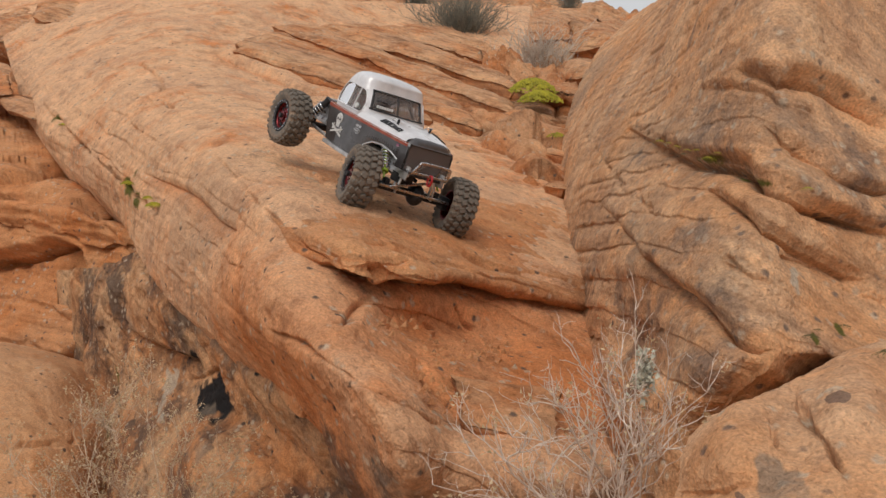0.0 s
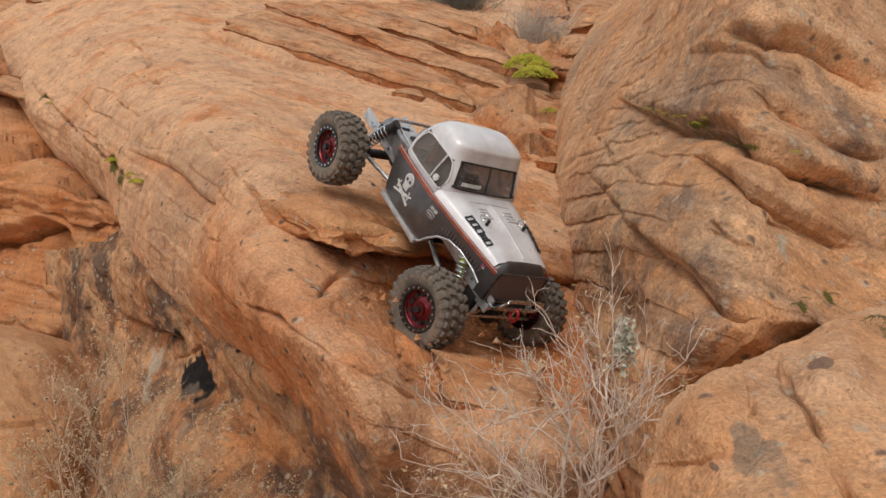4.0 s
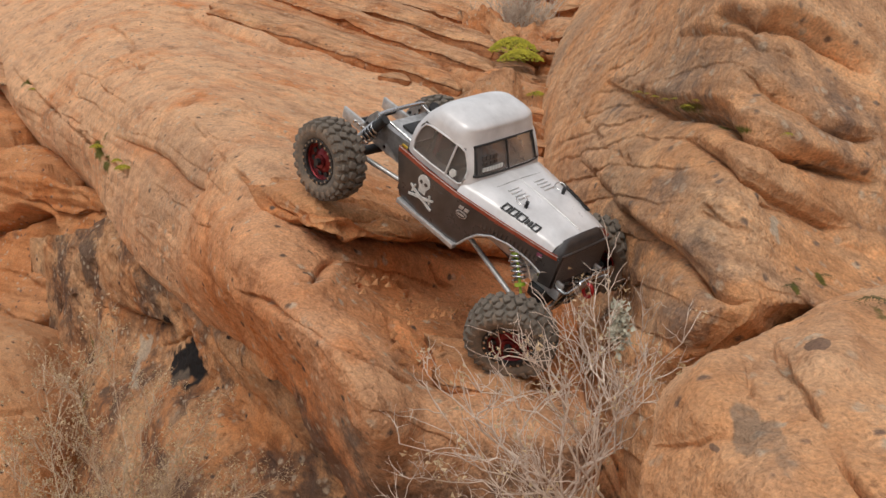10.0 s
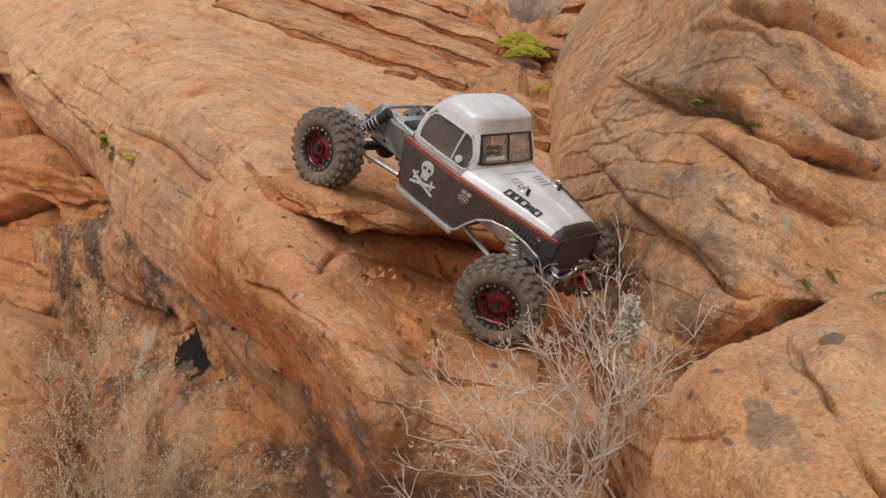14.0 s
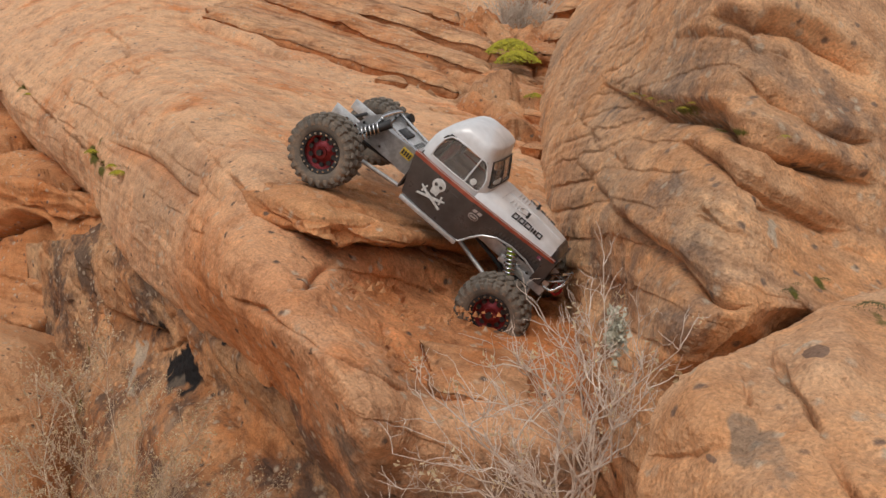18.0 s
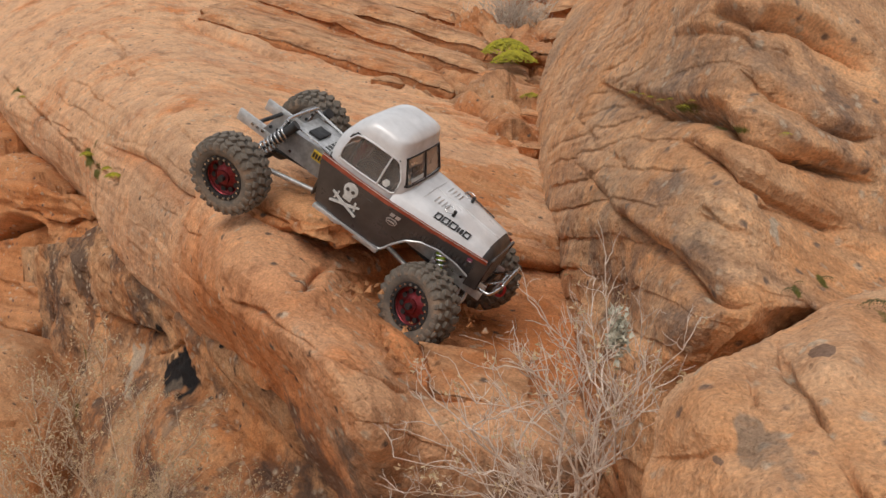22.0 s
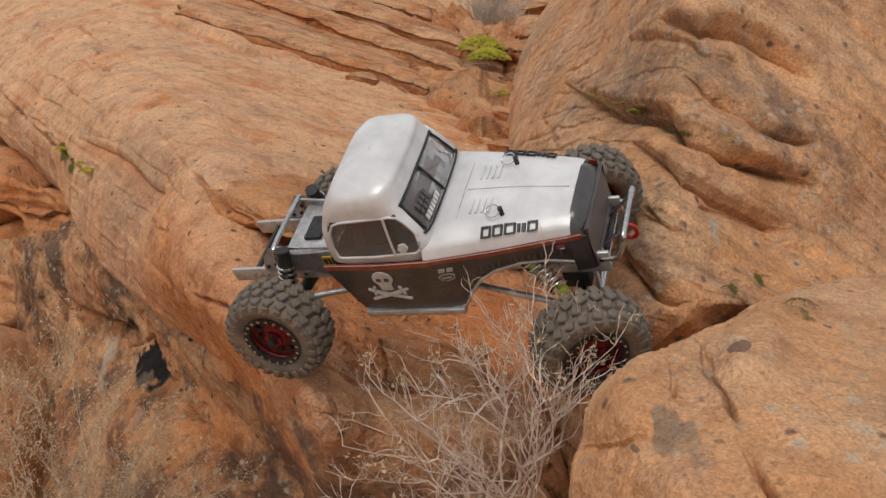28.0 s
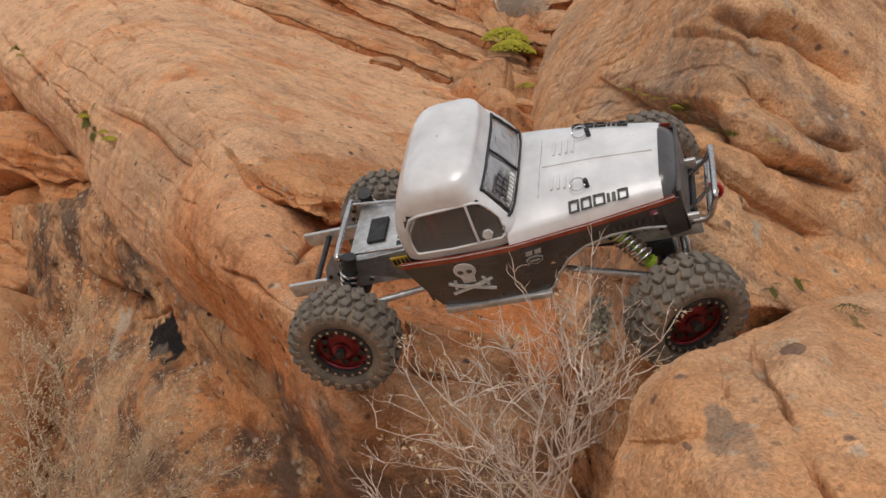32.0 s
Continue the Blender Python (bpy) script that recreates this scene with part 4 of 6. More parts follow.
slab_piece("rock_plate", "thin orange sandstone plate lying in the sandy hollow", PLATE, 0.022, 77, "", 60, 90)


# ---- plants ----
def twig_tubes(lines, sides=5):
    """One mesh from tapered lines: each a list of points with the radius at its start and end."""
    verts, faces = [], []
    for pts, r0, r1 in lines:
        p = np.asarray(pts, float)
        t = np.gradient(p, axis=0)
        t = t / (np.linalg.norm(t, axis=1, keepdims=True) + 1e-9)
        s = np.cross(t, (0.31, 0.12, 0.94))
        s = s / (np.linalg.norm(s, axis=1, keepdims=True) + 1e-9)
        q = np.cross(s, t)
        r = np.linspace(r0, r1, len(p))[:, None]
        first = len(verts) and sum(len(v) for v in verts)
        ring = []
        for k in range(sides):
            a = k * math.tau / sides
            ring.append(p + (s * math.cos(a) + q * math.sin(a)) * r)
        ring = np.stack(ring, 1)
        verts.append(ring.reshape(-1, 3))
        i = first + np.arange(len(p) * sides).reshape(len(p), sides)
        j = np.roll(i, -1, 1)
        faces.append(np.stack([i[:-1], j[:-1], j[1:], i[1:]], -1).reshape(-1, 4))
    return np.concatenate(verts), np.concatenate(faces)


def curve_to(a, b, bend, rnd, steps=9):
    a, b = np.array(a, float), np.array(b, float)
    t = np.linspace(0, 1, steps)[:, None]
    off = np.array([rnd.gauss(0, 1) for _ in range(3)]) * bend * np.linalg.norm(b - a)
    kink = np.array([[rnd.gauss(0, 1) for _ in range(3)] for _ in range(steps)]) * 0.025 * np.linalg.norm(b - a)
    kink[0] = 0
    return a + (b - a) * t + off * np.sin(t * math.pi) + kink * np.sin(t * math.pi)


def shrub(name, label, base, ends, thick, twigs, twig_len, heads, seed, wood, seeds, head_size=0.004):
    """A dry shrub: bent branches to the given ends, forked twigs along them, and dry seed heads."""
    rnd = random.Random(seed)
    top = tagged(new(name), label, "shrub")
    top.location = base
    shift = np.array(base)
    tips, lines = [], []
    for e in ends:
        root = np.array(base) + np.array([rnd.gauss(0, 0.02), rnd.gauss(0, 0.02), 0])
        line = curve_to(root, e, 0.11, rnd, 12) - shift
        v, f = twig_tubes([(line, thick * rnd.uniform(0.7, 1.2), thick * 0.25)], 7)
        ob = new("branch", mesh_from("branch", v, f, wood))
        ob.parent = top
        for k in range(twigs):
            i = rnd.randint(3, 11)
            at = line[i]
            way = (line[min(i + 1, 11)] - line[i - 1])
            way = way / (np.linalg.norm(way) + 1e-9)
            way = way * rnd.uniform(0.2, 1.0) + np.array([rnd.gauss(0, 0.42), rnd.gauss(0, 0.42), rnd.uniform(0.0, 0.9)])
            tip = at + way / np.linalg.norm(way) * twig_len * rnd.uniform(0.4, 1.2)
            one = curve_to(at, tip, 0.07, rnd, 6)
            lines.append((one, thick * 0.38, thick * 0.14))
            tips.append(tip)
            for _ in range(rnd.randint(1, 3)):
                j = rnd.randint(2, 5)
                w2 = (one[j] - one[j - 1]) / (np.linalg.norm(one[j] - one[j - 1]) + 1e-9) + np.array([rnd.gauss(0, 0.7), rnd.gauss(0, 0.7), rnd.gauss(0.2, 0.6)])
                t2 = one[j] + w2 / np.linalg.norm(w2) * twig_len * rnd.uniform(0.2, 0.5)
                lines.append((curve_to(one[j], t2, 0.1, rnd, 4), thick * 0.22, thick * 0.10))
                tips.append(t2)
    v, f = twig_tubes(lines, 4)
    ob = new("twig_tangle", mesh_from("twig_tangle", v, f, wood))
    ob.parent = top
    tagged(ob, "fine forked dry twigs", kind="stuff")
    if heads:
        verts, faces = [], []
        rnd.shuffle(tips)
        for tip in tips[:heads]:
            for _ in range(rnd.randint(4, 8)):
                c = tip + np.array([rnd.gauss(0, 1) for _ in range(3)]) * head_size * 0.9
                d1, d2 = (np.array([rnd.gauss(0, 1) for _ in range(3)]) for _ in range(2))
                d1 = d1 / np.linalg.norm(d1) * head_size * rnd.uniform(0.5, 1.2)
                d2 = d2 / np.linalg.norm(d2) * head_size * rnd.uniform(0.2, 0.5)
                k = len(verts)
                verts += [c - d1 * 0.2 - d2, c - d1 * 0.2 + d2, c + d1, c + d2 * 0.4 + d1 * 0.3]
                faces += [(k, k + 1, k + 2), (k + 1, k + 3, k + 2), (k, k + 2, k + 3), (k, k + 3, k + 1)]
        ob = new("seed_fluff", mesh_from("seed_fluff", verts, faces, seeds, smooth=False))
        ob.parent = top
        tagged(ob, "pale papery seed heads", kind="stuff")
    return top


def bark(name, dark, light):
    m, n, l, b = nodes_of(name, 0.85)
    c = n.new("ShaderNodeTexCoord").outputs["Object"]
    x = noise_node(n, l, 60, 6, 0.7, c, 1.0)
    l.new(ramp_node(n, l, x.outputs[0], (0.3, dark), (0.65, light)).outputs[0], b.inputs["Base Color"])
    bump_node(n, l, b, x.outputs[0], 0.4, 0.001)
    return m


grey_wood = bark("bleached_twig", (0.40, 0.30, 0.24), (0.84, 0.72, 0.61))
red_wood = bark("reddish_dry_stem", (0.34, 0.23, 0.15), (0.70, 0.55, 0.40))
pale_seed = bark("pale_seed_head", (0.56, 0.42, 0.24), (0.82, 0.69, 0.48))
sage_wood = bark("grey_green_sage", (0.10, 0.095, 0.07), (0.30, 0.28, 0.22))
straw = bark("dry_straw", (0.36, 0.28, 0.21), (0.70, 0.60, 0.49))

# bleached main stems that rise from the cleft and sprawl over the hollow
shrub("dry_shrub", "bleached leafless shrub with tangled forked twigs between the rocks", (0.108, 0.80, 0.93),
      [(0.172, 0.72, 1.098), (0.168, 0.74, 1.05), (0.148, 0.70, 1.076), (0.150, 0.762, 1.108), (0.135, 0.77, 1.090), (0.124, 0.78, 1.150), (0.112, 0.77, 1.112),
       (0.100, 0.76, 1.098), (0.090, 0.755, 1.090), (0.078, 0.76, 1.108), (0.070, 0.74, 1.072), (0.055, 0.74, 1.085), (0.034, 0.745, 1.078), (0.050, 0.72, 1.052),
       (0.022, 0.74, 1.052), (-0.020, 0.755, 1.062), (-0.008, 0.74, 1.035), (-0.042, 0.745, 1.008), (-0.034, 0.73, 0.985), (0.012, 0.715, 1.005), (0.035, 0.70, 0.985), (0.065, 0.69, 1.005), (0.015, 0.70, 0.955), (-0.045, 0.74, 0.960)],
      0.00125, 15, 0.038, 90, 3, grey_wood, pale_seed, 0.0042)
shrub("dry_bush", "dry straw-coloured bush with fine stems and papery seed heads", (-0.40, 1.13, 0.66),
      [(-0.510, 1.197, 0.925), (-0.461, 1.158, 0.910), (-0.465, 1.266, 0.926), (-0.433, 1.235, 0.940), (-0.382, 1.231, 0.870), (-0.307, 1.192, 0.862), (-0.300, 1.131, 0.835), (-0.505, 1.124, 0.865), (-0.513, 1.104, 0.834),
       (-0.324, 1.118, 0.825), (-0.259, 1.120, 0.789), (-0.434, 1.095, 0.862), (-0.236, 1.176, 0.779), (-0.56, 1.10, 0.80), (-0.58, 1.15, 0.86), (-0.47, 1.05, 0.79), (-0.38, 1.06, 0.79), (-0.35, 1.15, 0.78)],
      0.0012, 28, 0.055, 1700, 5, red_wood, pale_seed, 0.0034)


def tussock(name, label, base, size, count, seed, material, category="bush"):
    """A round desert bush of many thin upright stems."""
    rnd = random.Random(seed)
    lines = []
    for _ in range(count):
        a, h = rnd.uniform(0, math.tau), abs(rnd.gauss(0, 0.55))
        way = np.array([math.cos(a) * min(h, 1.1), math.sin(a) * min(h, 1.1), rnd.uniform(0.45, 1.0)])
        root = np.array([rnd.gauss(0, 0.16), rnd.gauss(0, 0.16), 0]) * size
        tip = root + way * size * rnd.uniform(0.65, 1.05)
        one = curve_to(root, tip, 0.08, rnd, 5)
        lines.append((one, 0.010 * size, 0.004 * size))
        for _ in range(3):
            j = rnd.randint(2, 4)
            t2 = one[j] + (way * 0.2 + np.array([rnd.gauss(0, 0.16), rnd.gauss(0, 0.16), rnd.uniform(0, 0.2)])) * size
            lines.append((curve_to(one[j], t2, 0.1, rnd, 3), 0.006 * size, 0.003 * size))
    v, f = twig_tubes(lines, 3)
    top = tagged(new(name), label, category)
    top.location = base
    ob = new("stem_tuft", mesh_from("stem_tuft", v, f, material))
    ob.parent = top
    tagged(ob, "", kind="stuff")
    return top


tussock("rabbitbrush", "pale dry rabbitbrush on the hillside", (0.30, 4.32, 1.42), 0.22, 190, 7, straw)
tussock("sagebrush", "grey-green sagebrush on the hillside", (-0.03, 4.95, 1.60), 0.26, 300, 8, sage_wood)
tussock("sagebrush", "small dark sagebrush at the top of the hillside", (-0.28, 5.75, 1.86), 0.20, 200, 9, sage_wood)
tussock("sagebrush", "small dark sagebrush at the top of the hillside", (0.62, 6.2, 1.92), 0.16, 150, 10, sage_wood)

moss_green, n, l, b = nodes_of("bright_moss", 0.95)
c = n.new("ShaderNodeTexCoord").outputs["Object"]
x = noise_node(n, l, 45, 6, 0.7, c)
l.new(ramp_node(n, l, x.outputs[0], (0.3, (0.09, 0.085, 0.012)), (0.5, (0.33, 0.29, 0.018)), (0.7, (0.52, 0.44, 0.03))).outputs[0], b.inputs["Base Color"])

dark_moss = bark("dark_olive_moss", (0.035, 0.032, 0.012), (0.14, 0.115, 0.03))


def moss(label, centre, size, seed, count=2200, material=moss_green):
    """A cushion of moss: a lumpy mat of small tufts."""
    rnd = random.Random(seed)
    verts, faces = [], []
    sx, sy, sz = size
    for _ in range(count):
        a, r = rnd.uniform(0, math.tau), rnd.random() ** 0.5 * (0.75 + 0.25 * math.sin(3 * rnd.random() * math.tau))
        x, y = r * math.cos(a), r * math.sin(a)
        z = (1 - r * r) * 0.7 + 0.15 * rnd.random()
        p = np.array([x * sx, y * sy, z * sz])
        h = 0.026 * (sx + sy) * rnd.uniform(0.5, 1.2)
        k = len(verts)
        for j in range(4):
            b2 = j * math.pi / 2 + a
            verts.append(p + np.array([math.cos(b2) * h * 0.7, math.sin(b2) * h * 0.7, -h * 0.4]))
        verts.append(p + np.array([rnd.gauss(0, 0.2) * h, rnd.gauss(0, 0.2) * h, h * 0.5]))
        faces += [(k, k + 1, k + 4), (k + 1, k + 2, k + 4), (k + 2, k + 3, k + 4), (k + 3, k, k + 4)]
    ob = tagged(new("moss_cushion", mesh_from("moss_cushion", verts, faces, material)), label, "moss", "moss in the cracks")
    ob.location = (centre[0], centre[1], centre[2] - 0.2 * sz)
    return ob


for k, (c, r) in enumerate([
    ((0.217, 3.413, 1.375), (0.085, 0.17, 0.060)),
    ((0.228, 3.20, 1.338), (0.075, 0.13, 0.05)),
    ((0.247, 2.818, 1.236), (0.038, 0.06, 0.024)),
    ((-0.040, 3.799, 1.370), (0.06, 0.05, 0.021)),
    ((0.085, 4.246, 1.459), (0.05, 0.05, 0.0175)),
    ((-0.761, 2.150, 1.135), (0.016, 0.018, 0.012)),
    ((-0.643, 1.955, 1.108), (0.018, 0.024, 0.012)),
    ((-1.217, 2.959, 1.244), (0.02, 0.02, 0.007)),
    ((-0.668, 1.995, 1.118), (0.012, 0.014, 0.010)),
]):
    moss("bright green moss in a crack of the rock", c, r, 40 + k)
# moss in the long ledge of the boulder
for k, (c, r) in enumerate([
    ((0.261, 1.399, 1.269), 0.010),
    ((0.262, 1.343, 1.269), 0.006),
    ((0.262, 1.291, 1.266), 0.008),
    ((0.264, 1.236, 1.264), 0.007),
    ((0.266, 1.135, 1.259), 0.009),
    ((0.267, 1.201, 1.266), 0.006),
    ((0.330, 0.982, 1.237), 0.008),
    ((0.272, 1.119, 1.266), 0.006),
]):
    moss("yellow-green moss in the long ledge of the boulder", c, (r, r, r * 0.6), 60 + k, 260)
for k, (c, r) in enumerate([
    ((0.312, 0.894, 1.102), 0.011),
    ((0.360, 0.937, 1.104), 0.009),
    ((0.325, 0.911, 1.106), 0.006),
    ((0.261, 1.237, 1.259), 0.007),
    ((0.321, 0.739, 1.124), 0.016),
]):
    moss("dark olive moss tuft on the boulder", c, (r, r, r * 0.6), 80 + k, 260, dark_moss)
# pale lichen on the shrub's top
lichen = bark("pale_lichen", (0.36, 0.34, 0.26), (0.62, 0.60, 0.48))
top = tagged(new("lichen_clump"), "pale grey-green lichen clump beside the dry shrub", "lichen")
top.location = (0.152, 0.875, 1.07)
rnd = random.Random(4)
verts, faces = [], []
for _ in range(420):
    p = np.array([rnd.gauss(0, 0.0042), rnd.gauss(0, 0.0042), rnd.gauss(0, 0.009)])
    k = len(verts)
    h = rnd.uniform(0.0012, 0.0026)
    verts += [p + np.array([rnd.gauss(0, h), rnd.gauss(0, h), rnd.gauss(0, h)]) for _ in range(4)]
    faces += [(k, k + 1, k + 2), (k, k + 2, k + 3), (k + 1, k + 3, k + 2)]
ob = new("lichen_crust", mesh_from("lichen_crust", verts, faces, lichen, smooth=False))
ob.parent = top
tagged(ob, "", kind="stuff")

# loose crumbs of stone and sand in the hollow
rnd = random.Random(12)
verts, faces = [], []
for x0, y0, z0 in [(-0.060, 1.225, 1.012), (-0.016, 1.165, 1.012), (0.012, 1.265, 0.999), (-0.083, 1.059, 1.013), (-0.057, 1.034, 0.995), (-0.111, 1.169, 1.053)]:
    for _ in range(60):
        p = np.array([x0 + rnd.gauss(0, 0.024), y0 + rnd.gauss(0, 0.024), z0 + rnd.uniform(-0.006, 0.0)])
        h = 0.0012 + 0.0045 * rnd.random() ** 3
        k = len(verts)
        for j in range(4):
            a = j * math.pi / 2 + rnd.uniform(-0.5, 0.5)
            verts.append(p + np.array([math.cos(a) * h, math.sin(a) * h, -h * 0.6]))
        verts += [p + np.array([rnd.uniform(-h, h) * 0.5, rnd.uniform(-h, h) * 0.5, h * 0.8])]
        faces += [(k, k + 1, k + 4), (k + 1, k + 2, k + 4), (k + 2, k + 3, k + 4), (k + 3, k, k + 4)]
tagged(new("sand_crumbs", mesh_from("sand_crumbs", verts, faces, stone_bowl, smooth=False)), "loose crumbs of orange sandstone in the hollow", "gravel", kind="stuff")

# ---- mesh tools for the truck ----
def part(name, bm, material, parent, label="", smooth=None):
    """One mesh object under a thing or under one of its parts."""
    if isinstance(bm, bpy.types.Mesh):
        me = bm
    else:
        me = bpy.data.meshes.new(name)
        bm.normal_update()
        bm.to_mesh(me)
        bm.free()
    if material is not None and not me.materials:
        me.materials.append(material)
    if smooth:
        me.shade_smooth()
        me.set_sharp_from_angle(angle=radians(smooth))
    ob = new(name, me)
    ob.parent = parent
    return tagged(ob, label)


def block(x0, x1, y0, y1, z0, z1, bevel=0.0008, m=None):
    bm = bmesh.new()
    bmesh.ops.create_cube(bm, size=1, matrix=Matrix.Translation(((x0 + x1) / 2, (y0 + y1) / 2, (z0 + z1) / 2)) @ Matrix.Diagonal((x1 - x0, y1 - y0, z1 - z0, 1)))
    if bevel:
        bmesh.ops.bevel(bm, geom=bm.edges[:], offset=bevel, segments=2, affect="EDGES", profile=0.5)
    if m is not None:
        bmesh.ops.transform(bm, matrix=m, verts=bm.verts)
    return bm


def rod(a, b, r, sides=14, bm=None, taper=1.0):
    bm = bm or bmesh.new()
    a, b = Vector(a), Vector(b)
    m = Matrix.Translation((a + b) / 2) @ (b - a).to_track_quat("Z", "Y").to_matrix().to_4x4()
    bmesh.ops.create_cone(bm, cap_ends=True, segments=sides, radius1=r, radius2=r * taper, depth=(b - a).length, matrix=m)
    return bm


def pipe(points, r, sides=10, closed=False, bm=None):
    """A round bar along points."""
    bm = bm or bmesh.new()
    p = [Vector(q) for q in points]
    rings = []
    for i, q in enumerate(p):
        a = p[i - 1] if (i or closed) else p[0]
        b = p[(i + 1) % len(p)] if (i + 1 < len(p) or closed) else p[-1]
        t = (b - a).normalized()
        side = t.cross(Vector((0.12, 0.31, 0.94))).normalized()
        up = side.cross(t)
        rings.append([bm.verts.new(q + (side * math.cos(k * math.tau / sides) + up * math.sin(k * math.tau / sides)) * r) for k in range(sides)])
    for i in range(len(rings) - (0 if closed else 1)):
        a, b = rings[i], rings[(i + 1) % len(rings)]
        for k in range(sides):
            bm.faces.new((a[k], a[(k + 1) % sides], b[(k + 1) % sides], b[k]))
    if not closed:
        bm.faces.new(rings[0][::-1])
        bm.faces.new(rings[-1])
    return bm


def lathe(profile, sides=48, axis="Y", bm=None):
    """Turned round the y axis: profile rows of (radius, y)."""
    bm = bm or bmesh.new()
    rings = []
    for r, y in profile:
        rings.append([bm.verts.new((r * math.cos(k * math.tau / sides), y, r * math.sin(k * math.tau / sides))) for k in range(sides)])
    for a, b in zip(rings, rings[1:]):
        for k in range(sides):
            bm.faces.new((a[k], b[k], b[(k + 1) % sides], a[(k + 1) % sides]))
    return bm


def sheet(s, thick=0.0012, keep=None):
    """A shell from a grid of points; keep(row, column) leaves openings."""
    rows, cols = s.shape[:2]
    bm = bmesh.new()
    v = [[bm.verts.new(s[i, j]) for j in range(cols)] for i in range(rows)]
    for i in range(rows - 1):
        for j in range(cols - 1):
            if keep is None or keep(i, j):
                try:
                    bm.faces.new((v[i][j], v[i + 1][j], v[i + 1][j + 1], v[i][j + 1]))
                except ValueError:
                    pass
    bmesh.ops.delete(bm, geom=[q for q in bm.verts if not q.link_faces], context="VERTS")
    bmesh.ops.remove_doubles(bm, verts=bm.verts, dist=1e-5)
    bm.normal_update()
    if thick:
        bmesh.ops.solidify(bm, geom=bm.faces[:], thickness=thick)
    return bm


def plate_on(outline, where, thick=0.0005):
    """A thin decal: outline of (u, v) pairs laid by where(u, v) -> (point, normal)."""
    bm = bmesh.new()
    low, top = [], []
    for u, w in outline:
        p, n = where(u, w)
        low.append(bm.verts.new(p - n * 0.0012))
        top.append(bm.verts.new(p + n * thick))
    f = bm.faces.new(top)
    bm.faces.new(low[::-1])
    k = len(top)
    for i in range(k):
        bm.faces.new((low[i], low[(i + 1) % k], top[(i + 1) % k], top[i]))
    bmesh.ops.triangulate(bm, faces=[q for q in bm.faces if len(q.verts) > 4])
    return bm


def joined(*many):
    out = bmesh.new()
    for bm in many:
        me = bpy.data.meshes.new("piece")
        bm.to_mesh(me)
        bm.free()
        out.from_mesh(me)
        bpy.data.meshes.remove(me)
    return out


# ---- truck materials ----
silver = paint("silver_paint", (0.74, 0.735, 0.74), 0.33, 0.12, 0.03, 25)
charcoal = paint("charcoal_paint", (0.056, 0.050, 0.049), 0.30, 0.1, 0.012, 40)
for gloss in (charcoal, silver):
    b = gloss.node_tree.nodes["Principled BSDF"]
    b.inputs["Coat Weight"].default_value, b.inputs["Coat Roughness"].default_value = (0.7 if gloss is charcoal else 0.35), 0.16
orange_red = paint("rust_orange_stripe", (0.33, 0.065, 0.025), 0.45, 0.0, 0.03, 80)
white_ink = paint("white_decal", (0.62, 0.62, 0.60), 0.5, 0.0, 0.05, 200)
black_ink = paint("black_decal", (0.02, 0.02, 0.022), 0.45, 0.0, 0.008, 200)
yellow_ink = paint("yellow_decal", (0.62, 0.42, 0.02), 0.5, 0.0, 0.05, 200)
alloy = paint("brushed_aluminium", (0.60, 0.60, 0.60), 0.36, 0.6, 0.06, 120)
steel = paint("polished_steel", (0.60, 0.60, 0.60), 0.22, 1.0, 0.05, 90)
plastic = paint("black_plastic", (0.018, 0.018, 0.019), 0.5, 0.0, 0.01, 90)
red_alloy = paint("red_anodised_aluminium", (0.20, 0.018, 0.026), 0.34, 0.75, 0.03, 150)
lime = paint("lime_green_shock", (0.36, 0.50, 0.03), 0.4, 0.2, 0.05, 80)
hook_red = paint("red_tow_hook", (0.50, 0.02, 0.03), 0.4, 0.1, 0.04, 80)
flag_red = paint("red_blue_decal", (0.25, 0.06, 0.12), 0.5, 0.0, 0.03, 500)

tyre_rubber, n, l, b = nodes_of("dusty_tyre_rubber", 0.88)
c = n.new("ShaderNodeTexCoord").outputs["Object"]
dust = noise_node(n, l, 38, 6, 0.65, c, 0.5)
clod = noise_node(n, l, 300, 4, 0.7, c)
base = ramp_node(n, l, dust.outputs[0], (0.32, (0.095, 0.085, 0.074)), (0.48, (0.155, 0.13, 0.104)), (0.64, (0.27, 0.19, 0.13)))
l.new(mix_node(n, l, 0.6, base.outputs[0], ramp_node(n, l, clod.outputs[0], (0.3, grey(0.7)), (0.7, grey(1.2))).outputs[0], "MULTIPLY"), b.inputs["Base Color"])
bump_node(n, l, b, clod.outputs[0], 0.4, 0.0008)

smoke_glass, n, l, b = nodes_of("clear_plastic_window", 0.06, 0.0, (0.80, 0.72, 0.66))
b.inputs["Transmission Weight"].default_value = 0.93
b.inputs["IOR"].default_value = 1.15
dark_glass, n, l, b = nodes_of("smoked_windscreen", 0.10, 0.0, (0.40, 0.37, 0.36))
b.inputs["Transmission Weight"].default_value = 0.75
b.inputs["IOR"].default_value = 1.3
mesh_grille, n, l, b = nodes_of("grille_mesh", 0.5, 0.4, (0.1, 0.09, 0.085))
c = n.new("ShaderNodeTexCoord").outputs["Object"]
w = n.new("ShaderNodeTexWave")
w.bands_direction = "Y"
w.inputs["Scale"].default_value = 180
l.new(c, w.inputs["Vector"])
l.new(ramp_node(n, l, w.outputs[0], (0.3, (0.05, 0.045, 0.043)), (0.7, (0.23, 0.20, 0.19))).outputs[0], b.inputs["Base Color"])

# ---- the truck ----
truck = tagged(new("crawler_truck"), "silver and charcoal radio-controlled rock crawler with knobbly dusty tyres", "toy truck")
truck.empty_display_size = 0.05
XR, XF, TRACK, RADIUS = -0.140, 0.163, 0.094, 0.0513


